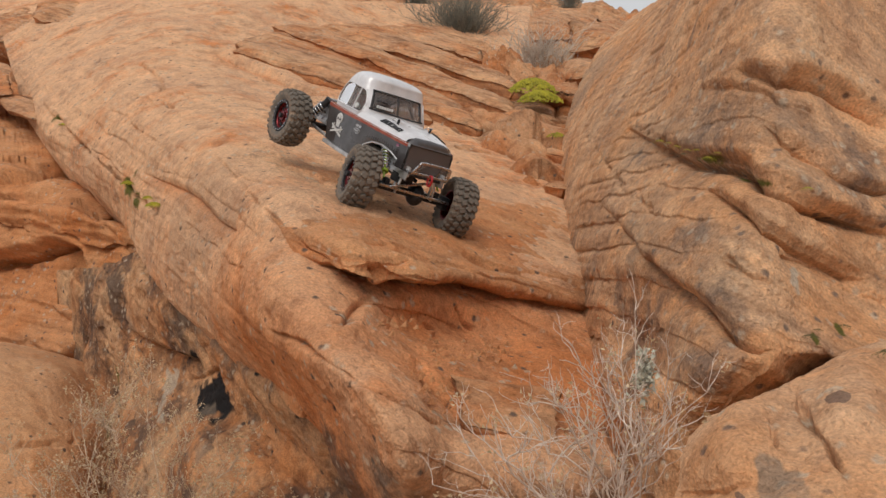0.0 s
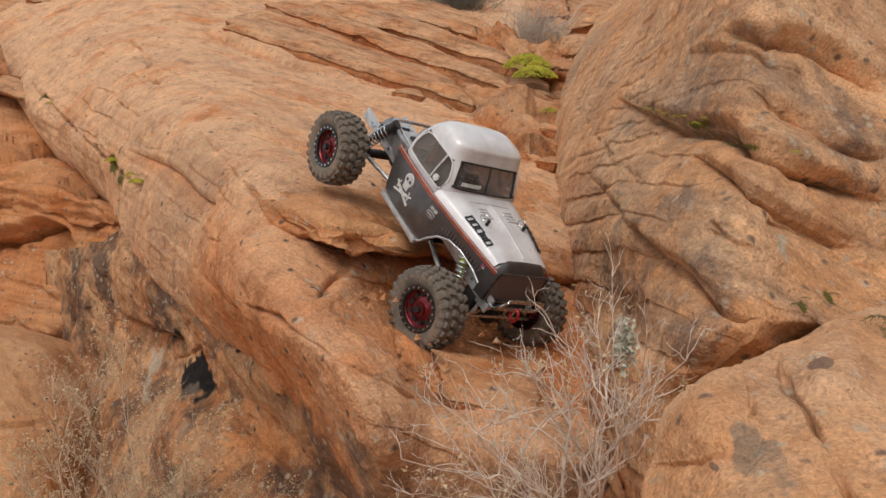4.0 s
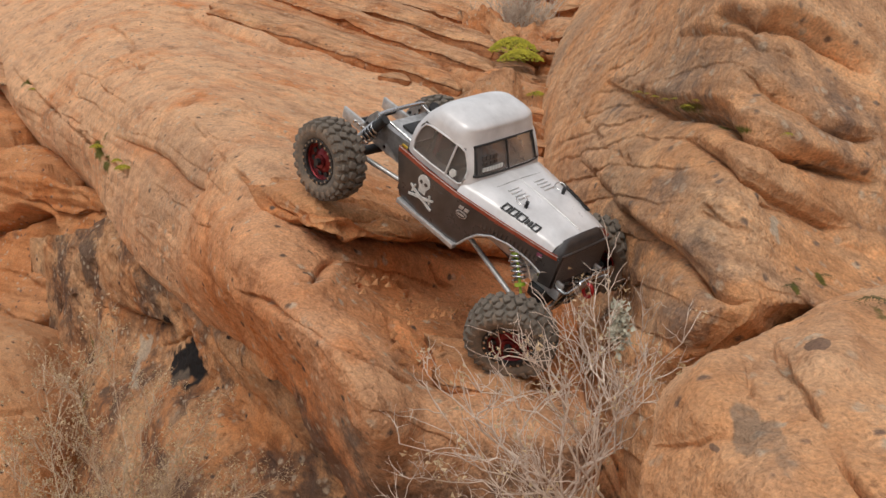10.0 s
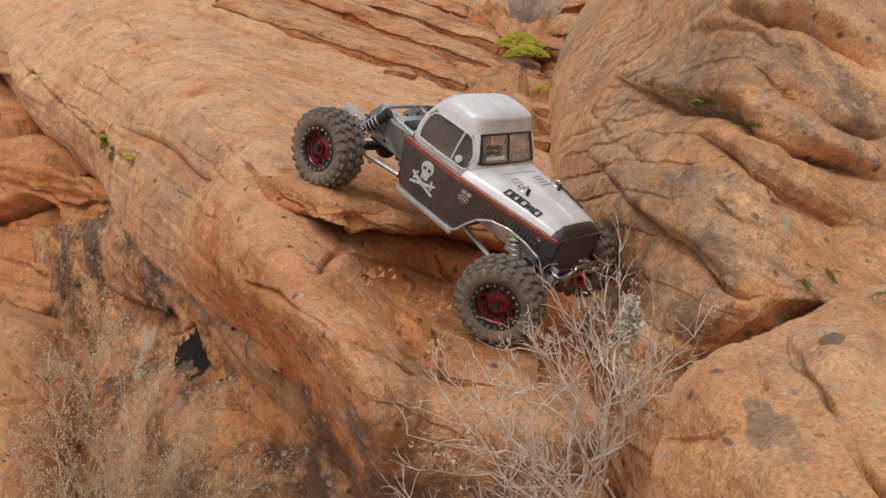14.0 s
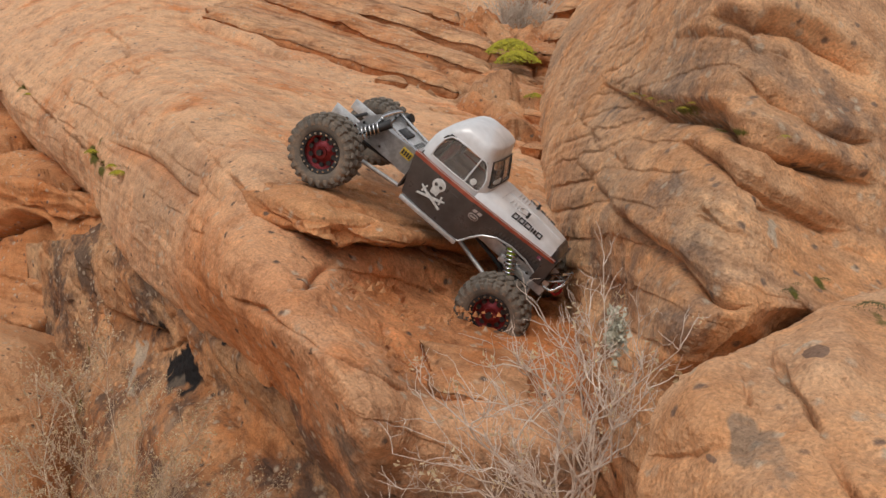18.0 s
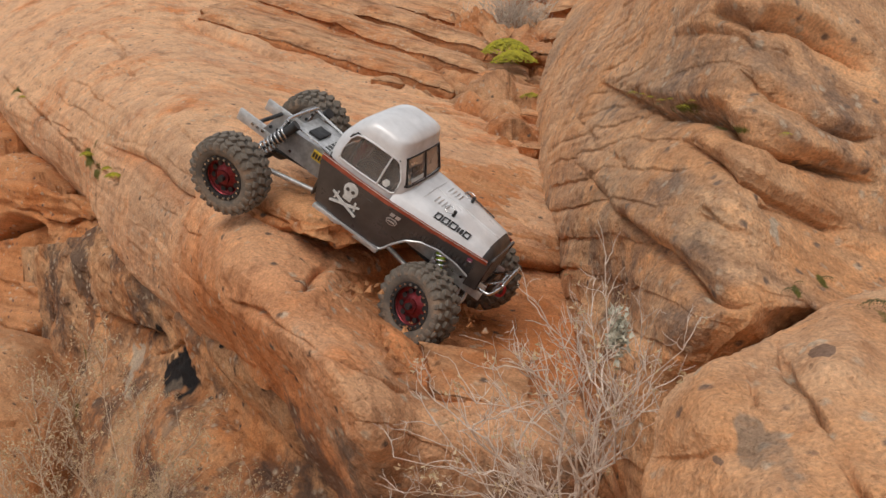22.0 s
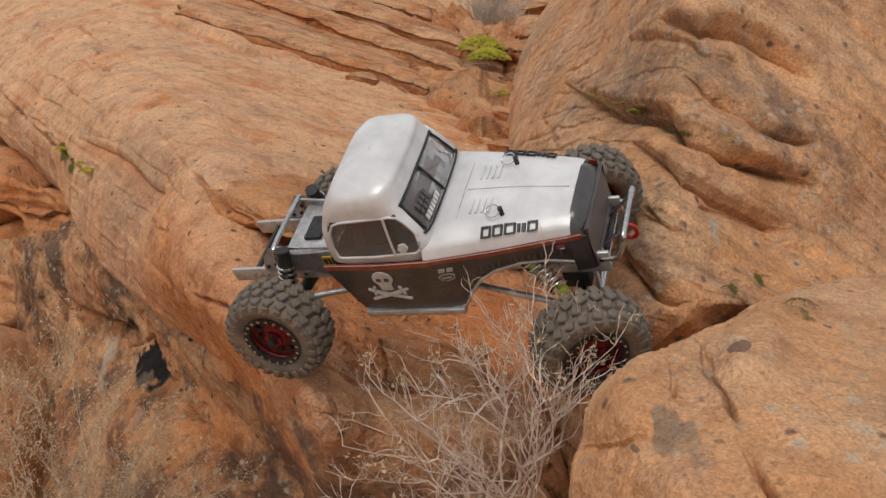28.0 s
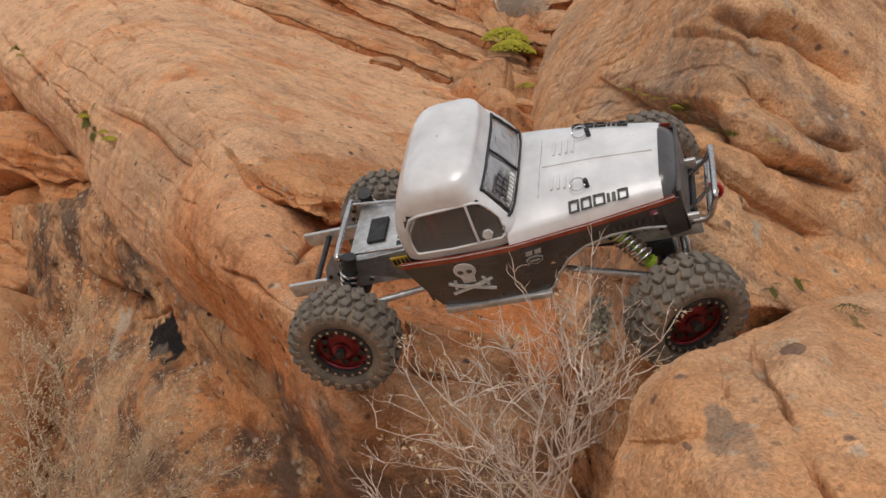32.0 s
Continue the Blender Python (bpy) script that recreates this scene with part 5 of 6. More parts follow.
def side_width(x):
    """Half the width of the body at its belt."""
    return float(np.interp(x, [-0.05, 0.0, 0.05, 0.11, 0.17, 0.184], [0.0675, 0.070, 0.069, 0.059, 0.0465, 0.043]))


def sill_height(x):
    """The lower edge of the body side, with the front wheel arch."""
    return float(np.interp(x, [-0.05, 0.060, 0.066, 0.074, 0.086, 0.103, 0.125, 0.150, 0.172, 0.184], [0.040, 0.037, 0.039, 0.052, 0.066, 0.0755, 0.0785, 0.075, 0.067, 0.060]))


def belt(x):
    return float(np.interp(x, [-0.05, 0.05, 0.18], [0.0955, 0.0965, 0.0945]))


body = part("body", block(-0.02, 0.02, -0.03, 0.03, 0.066, 0.07), plastic, truck)
xs = np.linspace(-0.053, 0.182, 72)
for hand_side in (-1, 1):
    s = np.array([[(x + 0.016 * (1 - k) * max(0.0, min(1.0, -x / 0.05)), hand_side * (side_width(x) - 0.003 * (1 - k) ** 2), sill_height(x) + (belt(x) - sill_height(x)) * k) for x in xs] for k in np.linspace(0, 1, 10)])
    part("side_panel", sheet(s if hand_side < 0 else s[::-1], 0.0014), charcoal, body, "charcoal lower side of the body", 40)
    edge = [(x, hand_side * (side_width(x) - 0.0015), sill_height(x)) for x in np.linspace(0.062, 0.182, 40)]
    part("arch_lip", pipe(edge, 0.0016, 8), alloy, body, "grey lip of the wheel arch", 40)
    part("sill_bar", block(-0.035, 0.064, hand_side * 0.067 - 0.004, hand_side * 0.067 + 0.004, 0.032, 0.0385, 0.001), alloy, body, "grey aluminium sill", 40)
    s = np.array([[(x, hand_side * (side_width(x) + 0.0008), belt(x) + k) for x in xs] for k in np.linspace(-0.001, 0.0062, 4)])
    part("stripe", sheet(s if hand_side < 0 else s[::-1], 0.0006), orange_red, body, "rust-orange stripe along the belt", 40)
    s = np.array([[(x, hand_side * (side_width(x) + 0.0013), belt(x) + 0.0044 + k) for x in xs] for k in np.linspace(0, 0.0007, 2)])
    part("pinstripe", sheet(s if hand_side < 0 else s[::-1], 0.0005), white_ink, body)
    for k in range(15):
        x = 0.088 + k * 0.0052
        part("louvre", block(x - 0.0016, x + 0.0016, hand_side * side_width(x) - 0.0009, hand_side * side_width(x) + 0.0009, max(sill_height(x) + 0.003, 0.079), belt(x) - 0.003, 0.0004), charcoal, body)

# bonnet: a loft from the windscreen to the nose
hx = np.linspace(0.046, 0.1735, 40)
hs = []
for x in hx:
    w = side_width(x) + 0.0006
    top = float(np.interp(x, [0.046, 0.07, 0.12, 0.165, 0.1735], [0.1165, 0.1175, 0.1165, 0.1125, 0.1105]))
    row = []
    for k in np.linspace(-1, 1, 41):
        a = abs(k)
        y = w * math.copysign(min(1.0, a * 1.13) if a < 0.8 else min(1.0, 0.904 + (a - 0.8) * 0.48), k)
        fall = np.clip((a - 0.52) / 0.48, 0, 1)
        z = top - 0.0018 * a - (top - belt(x) - 0.006) * fall ** 1.9 + 0.0008 * math.exp(-(k / 0.04) ** 2)
        row.append((x, y, z))
    hs.append(row)
bonnet = part("bonnet", sheet(np.array(hs), 0.0014), silver, truck, "silver bonnet", 35)
nose = []
for i, x in enumerate(np.linspace(0.1725, 0.185, 7)):
    w = side_width(x) + 0.0014
    drop = 0.010 * (i / 6) ** 2.2
    row = []
    for k in np.linspace(-1, 1, 31):
        a = abs(k)
        z = 0.1115 - drop - 0.0018 * a - (0.0155 - drop * 0.3) * np.clip((a - 0.55) / 0.45, 0, 1) ** 1.9
        row.append((x, w * k, z))
    nose.append(row)
part("nose_cap", sheet(np.array(nose), 0.0018), charcoal, body, "dark nose cap", 35)
s = np.array([[(0.1845 + 0.001 * (1 - k), y, 0.058 + (0.101 - 0.058) * k) for y in np.linspace(-0.0415, 0.0415, 12)] for k in np.linspace(0, 1, 8)])
part("grille", sheet(s, 0.001), mesh_grille, body, "dark mesh grille")
part("grille_frame", pipe([(0.186, -0.042, 0.059), (0.186, 0.042, 0.059), (0.1855, 0.0405, 0.100), (0.1855, -0.0405, 0.100)], 0.0018, 8, True), charcoal, body, "", 40)
for hand_side in (-1, 1):
    s = np.array([[(x, hand_side * side_width(x), z) for x in np.linspace(0.170, 0.1855, 5)] for z in np.linspace(0.058, 0.0965, 6)])
    part("nose_side", sheet(s if hand_side < 0 else s[::-1], 0.0012), charcoal, body)
for hand_side in (-1, 1):
    for k in range(4):
        x = 0.084 + k * 0.0055
        part("bonnet_vent", block(x, x + 0.0022, hand_side * 0.0215 - 0.0085, hand_side * 0.0215 + 0.0085, 0.1150, 0.1185, 0.0006), silver, bonnet, "", 40)
    clip = part("bonnet_clip", rod((0.115, hand_side * 0.032, 0.114), (0.115, hand_side * 0.032, 0.1235), 0.0022), plastic, bonnet, "black body post with a steel clip", 40)
    ring = [(0.108 + 0.0065 * math.cos(a), hand_side * (0.033) + 0.0055 * math.sin(a), 0.121 + 0.002 * math.sin(a)) for a in np.linspace(0, math.tau, 16, endpoint=False)]
    part("clip_ring", pipe(ring, 0.0006, 6, True), steel, bonnet)
part("bonnet_seam", pipe([(0.0735, y, 0.1180 - 0.0016 * abs(y) / 0.04) for y in np.linspace(-0.036, 0.036, 9)], 0.0004, 6), alloy, bonnet)
part("bonnet_ridge", pipe([(x, 0.0, float(np.interp(x, [0.075, 0.12, 0.165], [0.1186, 0.1176, 0.1136]))) for x in np.linspace(0.076, 0.168, 9)], 0.0006, 6), silver, bonnet)

# cab: rounded slices from the belt to the roof
LEVELS = [(0.1005, -0.0530, 0.0585, 0.0675), (0.110, -0.0530, 0.0585, 0.0675), (0.118, -0.0525, 0.0550, 0.0670), (0.130, -0.0505, 0.0488, 0.0650),
          (0.142, -0.0455, 0.0420, 0.0628), (0.152, -0.0405, 0.0368, 0.0615), (0.161, -0.0335, 0.0340, 0.0594), (0.1680, -0.0275, 0.0322, 0.0545), (0.1725, -0.0185, 0.0230, 0.0430), (0.1745, -0.0085, 0.0115, 0.0240), (0.1752, 0.0010, 0.0020, 0.001)]


def cab_point(k, a):
    """Height share k of the cab, angle a round it: 0 ahead, a quarter turn to the left side."""
    z, x0, x1, w = glide(np.array(LEVELS), 91)[int(round(k * 90))]
    p = float(np.interp(k, [0.3, 0.75], [5.5, 3.8]))
    c, s = math.cos(a), math.sin(a)
    r = (abs(c) ** p + abs(s) ** p) ** (-1 / p)
    return (x0 + x1) / 2 + (x1 - x0) / 2 * r * c, w * r * s, z


ks, angles = np.linspace(0, 1, 61), np.linspace(0, math.tau, 145)
cab_grid = np.array([[cab_point(k, a) for a in angles] for k in ks])


def in_side_window(x, z):
    back = -0.0345 + 0.0075 * np.clip((z - 0.136) / 0.013, 0, 1) ** 2
    ahead = 0.0460 - 0.62 * max(z - 0.124, 0) - 0.004 * np.clip((0.113 - z) / 0.006, 0, 1)
    return back < x < ahead and 0.1078 < z < 0.1470


def in_screen(y, z):
    return abs(y) < 0.0515 - 0.12 * (z - 0.118) and 0.1205 < z < 0.1495


def cab_keep(i, j):
    x, y, z = cab_grid[i:i + 2, j:j + 2].reshape(-1, 3).mean(0)
    if x > 0.036 and in_screen(y, z) and abs(y) < 0.058:
        return False
    if abs(y) > 0.054 and in_side_window(x, z):
        return False
    return True


cab = part("cab", sheet(cab_grid[:, ::-1], 0.0014, cab_keep), silver, truck, "silver cab with a rounded roof", 50)


def on_cab_side(x, z, hand_side):
    k = float(np.interp(z, glide(np.array(LEVELS), 91)[:, 0], np.linspace(0, 1, 91)))
    zz, x0, x1, w = glide(np.array(LEVELS), 91)[int(round(k * 90))]
    u = min(abs((x - (x0 + x1) / 2) / ((x1 - x0) / 2)), 0.999)
    p = float(np.interp(k, [0.3, 0.75], [5.5, 3.8]))
    return Vector((x, hand_side * w * (1 - u ** p) ** (1 / p), z))


def on_screen(y, z):
    k = float(np.interp(z, glide(np.array(LEVELS), 91)[:, 0], np.linspace(0, 1, 91)))
    zz, x0, x1, w = glide(np.array(LEVELS), 91)[int(round(k * 90))]
    u = min(abs(y / w), 0.999)
    p = float(np.interp(k, [0.3, 0.75], [5.5, 3.8]))
    return Vector(((x0 + x1) / 2 + (x1 - x0) / 2 * (1 - u ** p) ** (1 / p), y, z))


WIN = [(-0.0345, 0.1100), (-0.0320, 0.1080), (-0.0012, 0.1078), (0.0416, 0.1085), (0.0460, 0.1111), (0.0460, 0.1187), (0.0448, 0.1256), (0.0391, 0.1360), (0.0334, 0.1435), (0.0278, 0.1466), (-0.0012, 0.1473), (-0.0188, 0.1464), (-0.0276, 0.1435), (-0.0332, 0.1348), (-0.0349, 0.1210)]
for hand_side in (-1, 1):
    rim = [on_cab_side(x, z, hand_side) + Vector((0, hand_side * 0.0004, 0)) for x, z in WIN]
    part("window_trim", pipe(rim, 0.0013, 8, True), silver, cab, "", 60)
    bm = bmesh.new()
    bm.faces.new([bm.verts.new(on_cab_side(x, z, hand_side) - Vector((0, hand_side * 0.001, 0))) for x, z in (WIN if hand_side < 0 else WIN[::-1])])
    bmesh.ops.solidify(bm, geom=bm.faces[:], thickness=0.0008)
    part("side_window", bm, smoke_glass, cab, "clear plastic side window").visible_shadow = False
    part("window_pillar", pipe([on_cab_side(0.0225, z, hand_side) for z in np.linspace(0.1078, 0.1468, 5)], 0.0012, 8), silver, cab, "", 60)
    face = lambda u, w: (on_cab_side(0.0325 + u, 0.117 + w, hand_side) + Vector((0, hand_side * 0.0018, 0)), Vector((0, hand_side, 0)))
    part("round_decal", plate_on([(0.0048 * math.cos(a) * hand_side, 0.0048 * math.sin(a)) for a in np.linspace(0, math.tau, 6, endpoint=False)], face), white_ink, cab, "small white hexagonal decal")
    part("door_handle", block(0.020, 0.030, hand_side * 0.0700 - 0.001, hand_side * 0.0700 + 0.001, 0.0855, 0.0875, 0.0006), charcoal, body)

SCREEN = [(-0.050, 0.1215), (-0.047, 0.1196), (0.047, 0.1196), (0.050, 0.1215), (0.0488, 0.135), (0.0475, 0.1462), (0.0445, 0.1492), (0.0, 0.1500), (-0.0445, 0.1492), (-0.0475, 0.1462), (-0.0488, 0.135)]
fine_screen = [on_screen(y, z) + Vector((0.0006, 0, 0.0004)) for y, z in glide(np.array(SCREEN + SCREEN[:1]), 60)[:-1]]
part("windscreen_trim", pipe(fine_screen, 0.0012, 8, True), plastic, cab, "black rubber round the windscreen", 60)
bm = bmesh.new()
g = [[bm.verts.new(on_screen(y * (1 - 0.10 * (z - 0.12)), z) - Vector((0.0008, 0, 0))) for y in np.linspace(-0.0515, 0.0515, 15)] for z in np.linspace(0.1195, 0.1500, 6)]
for a, bb in zip(g, g[1:]):
    for k in range(14):
        bm.faces.new((a[k], a[k + 1], bb[k + 1], bb[k]))
bmesh.ops.solidify(bm, geom=bm.faces[:], thickness=0.0008)
part("windscreen", bm, dark_glass, cab, "smoked plastic windscreen").visible_shadow = False
part("screen_bar", pipe([on_screen(0.001, z) + Vector((0.0006, 0, 0)) for z in np.linspace(0.1195, 0.150, 5)], 0.0011, 8), plastic, cab)
for y0, y1, z0, z1, material in ((-0.043, -0.010, 0.1235, 0.1275, white_ink), (-0.042, -0.018, 0.1345, 0.1385, charcoal), (-0.042, -0.018, 0.1295, 0.1325, charcoal)):
    bars = []
    for k in range(7 if material is white_ink else 4):
        w = (y1 - y0) / (7 if material is white_ink else 4)
        a = y0 + k * w
        lean = 0.0012
        quad = [(a + 0.0006, z0), (a + w * 0.82, z0), (a + w * 0.82 + lean, z1), (a + 0.0006 + lean, z1)]
        bars.append(plate_on(quad, lambda u, q: (on_screen(u, q) + Vector((0.0016, 0, 0.0012)), Vector((0.8, 0, 0.55)))))
    part("screen_decal", joined(*bars), material, cab, "slanted bars of a brand strip")

# inside the cab
part("cab_floor", block(-0.044, 0.05, -0.06, 0.06, 0.094, 0.097), plastic, body)
part("roll_cage", pipe([(-0.03, -0.045, 0.097), (-0.025, -0.042, 0.145), (0.02, -0.042, 0.150), (0.045, -0.045, 0.12)], 0.0022, 8), plastic, cab, "", 60)
part("roll_cage", pipe([(-0.03, 0.045, 0.097), (-0.025, 0.042, 0.145), (0.02, 0.042, 0.150), (0.045, 0.045, 0.12)], 0.0022, 8), plastic, cab, "", 60)
for y in (-0.026, 0.026):
    part("seat_back", block(-0.028, -0.018, y - 0.016, y + 0.016, 0.097, 0.132, 0.004), red_alloy if y < 0 else plastic, cab, "", 40)
    part("seat_cushion", block(-0.02, 0.012, y - 0.016, y + 0.016, 0.097, 0.106, 0.003), plastic, cab, "", 40)
part("dashboard", block(0.036, 0.05, -0.05, 0.05, 0.097, 0.118, 0.004), charcoal, cab, "", 40)
part("cab_back", block(-0.048, -0.045, -0.060, 0.060, 0.040, 0.104, 0.001), charcoal, body, "", 40)


# decals on the side
def on_side(hand_side, x0, z0):
    def where(u, w):
        x = x0 + u
        return Vector((x, hand_side * (side_width(x) + 0.0017), z0 + w)), Vector((0, hand_side, 0))
    return where


def disc(u0, w0, ru, rw, count=20):
    return [(u0 + ru * math.cos(a), w0 + rw * math.sin(a)) for a in np.linspace(0, math.tau, count, endpoint=False)]


for hand_side in (-1, 1):
    flip = (lambda o: o) if hand_side < 0 else (lambda o: [(u, w) for u, w in o][::-1])
    at_side = on_side(hand_side, 0.0, 0.072)
    flip_plain = flip
    flip = lambda o: flip_plain([(u * 1.2, w * 1.2) for u, w in o])
    skull = [plate_on(flip(disc(0, 0.0095, 0.0082, 0.0076)), at_side), plate_on(flip([(-0.0046, -0.0025), (0.0046, -0.0025), (0.0050, 0.004), (-0.0050, 0.004)]), at_side)]
    emblem = part("skull_emblem", joined(*skull), white_ink, truck, "white skull over two crossed swords")
    for u in (-0.0033, 0.0033):
        part("eye_patch", plate_on(flip(disc(u, 0.0088, 0.0022, 0.0019, 12)), at_side, 0.0010), charcoal, emblem)
    for sgn in (-1, 1):
        blade = [(-0.0165 * sgn, -0.0015), (-0.008 * sgn, -0.0042), (0.004 * sgn, -0.0075), (0.0165 * sgn, -0.0122), (0.0160 * sgn, -0.0142), (0.003 * sgn, -0.0100), (-0.009 * sgn, -0.0068), (-0.0168 * sgn, -0.0032)]
        part("sword", plate_on(flip(blade if sgn > 0 else blade[::-1]), at_side), white_ink, emblem)
        part("sword_hilt", plate_on(flip([(-0.0125 * sgn - 0.001, -0.0085 + 0.0), (-0.0125 * sgn + 0.001, -0.0085), (-0.0105 * sgn + 0.001, 0.0005), (-0.0105 * sgn - 0.001, 0.0005)]), at_side), white_ink, emblem)
    flip = flip_plain
    bars = [plate_on(flip([(u, 0.0), (u + 0.0055, 0.0), (u + 0.0065, 0.0042), (u + 0.001, 0.0042)]), on_side(hand_side, 0.0555, 0.0860)) for u in (0.0, 0.0075)]
    part("logo_bars", joined(*bars), alloy, body, "two grey slanted logo bars")
    shield = [(0, 0.003), (0.004, 0.0055), (0.012, 0.0055), (0.016, 0.003), (0.0145, -0.0015), (0.008, -0.0035), (0.0015, -0.0015)]
    badge = part("badge", plate_on(flip([(u * 0.92, w) for u, w in shield][::-1]), on_side(hand_side, 0.054, 0.0785)), alloy, truck, "grey shield badge")
    part("badge_field", plate_on(flip([(0.0012 + u * 0.78, 0.0002 + w * 0.72) for u, w in shield][::-1]), on_side(hand_side, 0.054, 0.0785), 0.0009), charcoal, badge)
    part("badge_bar", plate_on(flip([(0.003, 0.0003), (0.0118, 0.0003), (0.0118, 0.0025), (0.003, 0.0025)]), on_side(hand_side, 0.054, 0.0785), 0.0012), alloy, badge)
    part("flag_decal", plate_on(flip([(0, 0), (0.0062, 0), (0.0062, 0.0042), (0, 0.0042)]), on_side(hand_side, 0.160, 0.088)), flag_red, body, "small striped flag decal")
    part("flag_stripe", plate_on(flip([(0.003, 0.0004), (0.0062, 0.0004), (0.0062, 0.0012), (0.003, 0.0012)]), on_side(hand_side, 0.160, 0.088), 0.0008), white_ink, body)
    # the model mark on the bonnet's shoulder: outlined slanted blocks
    def shoulder(u, w):
        x = 0.0995 + u
        wd = side_width(x)
        k = 0.80 - w * 11
        top = float(np.interp(x, [0.046, 0.07, 0.12, 0.165, 0.1735], [0.1165, 0.1175, 0.1165, 0.1125, 0.1105]))
        y = wd * (min(1.0, k * 1.13) if k < 0.8 else min(1.0, 0.904 + (k - 0.8) * 0.48))
        z = top - 0.0018 * k - (top - belt(x) - 0.006) * float(np.clip((k - 0.52) / 0.48, 0, 1)) ** 1.9
        return Vector((x, hand_side * (y + 0.0012), z + 0.0018)), Vector((0, hand_side * 0.6, 0.8))
    glyphs = []
    u = 0.0
    for width in (0.0085, 0.0085, 0.0095, 0.0022, 0.0030, 0.0085):
        h = 0.013
        if width > 0.005:
            t = 0.0016
            glyphs = []
            for quad in ([(u, 0), (u + width, 0), (u + width, t), (u, t)], [(u, h - t), (u + width, h - t), (u + width, h), (u, h)], [(u, 0), (u + t, 0), (u + t, h), (u, h)], [(u + width - t, 0), (u + width, 0), (u + width, h), (u + width - t, h)]):
                glyphs.append(plate_on(flip([(q[0], q[1]) for q in quad]), shoulder))
            part("mark_block", joined(*glyphs), black_ink, bonnet, "black outlined block of the model mark")
        else:
            part("mark_block", plate_on(flip([(u, 0.001), (u + width, 0.001), (u + width, 0.011), (u, 0.011)]), shoulder), black_ink, bonnet)
        u += width + 0.0016

# ---- chassis ----
chassis = part("chassis", joined(*[block(-0.190, 0.196, y - 0.0018, y + 0.0018, 0.050, 0.066, 0.0008) for y in (-0.0335, 0.0335)]), alloy, truck, "grey aluminium frame rails", 40)
for y in (-0.0358, 0.0358):
    for x in (-0.166, -0.158, -0.150, -0.125, -0.105, 0.150, 0.163, 0.176, 0.189):
        part("rail_bolt", rod((x, y - 0.0012, 0.058), (x, y + 0.0012, 0.058), 0.0022, 8), steel, chassis)
    part("rail_lightening_plate", block(0.120, 0.196, y - 0.001, y + 0.001, 0.0445, 0.0565, 0.0008), alloy, chassis, "", 40)
part("battery_tray", block(-0.118, -0.053, -0.036, 0.036, 0.080, 0.0845, 0.001), alloy, chassis, "grey aluminium deck behind the cab", 40)
for y in (-1, 1):
    bm = bmesh.new()
    v = [bm.verts.new(q) for q in ((-0.118, y * 0.0365, 0.083), (-0.053, y * 0.0365, 0.088), (-0.050, y * 0.0365, 0.050), (-0.072, y * 0.0365, 0.050), (-0.104, y * 0.0365, 0.066))]
    bm.faces.new(v if y < 0 else v[::-1])
    bmesh.ops.solidify(bm, geom=bm.faces[:], thickness=0.0015)
    part("deck_side", bm, alloy, chassis, "grey aluminium side plate")
    sticker = part("yellow_sticker", block(-0.0765, -0.0585, y * 0.0378 - 0.0007, y * 0.0378 + 0.0007, 0.0695, 0.0815, 0.0004), yellow_ink, truck, "yellow sticker with black bars")
    for k in range(4):
        part("sticker_bar", block(-0.0748 + k * 0.0040, -0.0722 + k * 0.0040, y * 0.0386 - 0.0006, y * 0.0386 + 0.0006, 0.0720, 0.0790, 0), black_ink, sticker)
part("control_box", block(-0.101, -0.083, -0.018, 0.012, 0.0845, 0.0885, 0.001), plastic, chassis, "black electronics box", 40)
strip = part("white_sticker", block(-0.072, -0.061, -0.03, 0.02, 0.0848, 0.0854, 0), white_ink, truck, "white strip with black blocks")
for k in range(5):
    part("strip_block", block(-0.0705, -0.0625, -0.027 + k * 0.009, -0.021 + k * 0.009, 0.0853, 0.0859, 0), black_ink, strip)
hoop = [(-0.130, -0.037, 0.066), (-0.125, -0.037, 0.088), (-0.125, -0.030, 0.0940), (-0.125, 0.030, 0.0940), (-0.125, 0.037, 0.088), (-0.130, 0.037, 0.066)]
part("shock_hoop", pipe(glide(np.array(hoop), 26), 0.0026, 10), steel, chassis, "polished steel hoop", 60)
part("brace", rod((-0.125, -0.034, 0.092), (-0.06, -0.030, 0.086), 0.0018), steel, chassis)
part("brace", rod((-0.125, 0.034, 0.092), (-0.06, 0.030, 0.086), 0.0018), steel, chassis)
for y in (-0.036, 0.036):
    bm = bmesh.new()
    o = [(-0.150, 0.062), (-0.104, 0.062), (-0.107, 0.084), (-0.118, 0.095), (-0.130, 0.095), (-0.142, 0.082)]
    v = [bm.verts.new((x, y, z)) for x, z in o]
    bm.faces.new(v)
    bmesh.ops.solidify(bm, geom=bm.faces[:], thickness=0.0018)
    tower = part("shock_tower", bm, alloy, truck, "drilled aluminium shock tower")
    for x, z in ((-0.142, 0.070), (-0.132, 0.072), (-0.120, 0.070), (-0.127, 0.082), (-0.116, 0.082), (-0.123, 0.090)):
        part("tower_hole", rod((x, y - 0.0016, z), (x, y + 0.0016, z), 0.0021, 10), black_ink, tower)
for x, z in ((-0.165, 0.058), (-0.12, 0.055), (0.10, 0.056), (0.19, 0.054)):
    part("crossmember", rod((x, -0.034, z), (x, 0.034, z), 0.0028, 10), plastic, chassis)
part("gearbox", block(-0.03, 0.04, -0.022, 0.022, 0.030, 0.068, 0.005), plastic, chassis, "black gearbox", 40)
part("skid_plate", block(-0.04, 0.05, -0.030, 0.030, 0.026, 0.031, 0.002), plastic, chassis, "", 40)
part("motor", rod((0.07, -0.012, 0.062), (0.125, -0.012, 0.062), 0.0175, 24), plastic, chassis, "", 40)
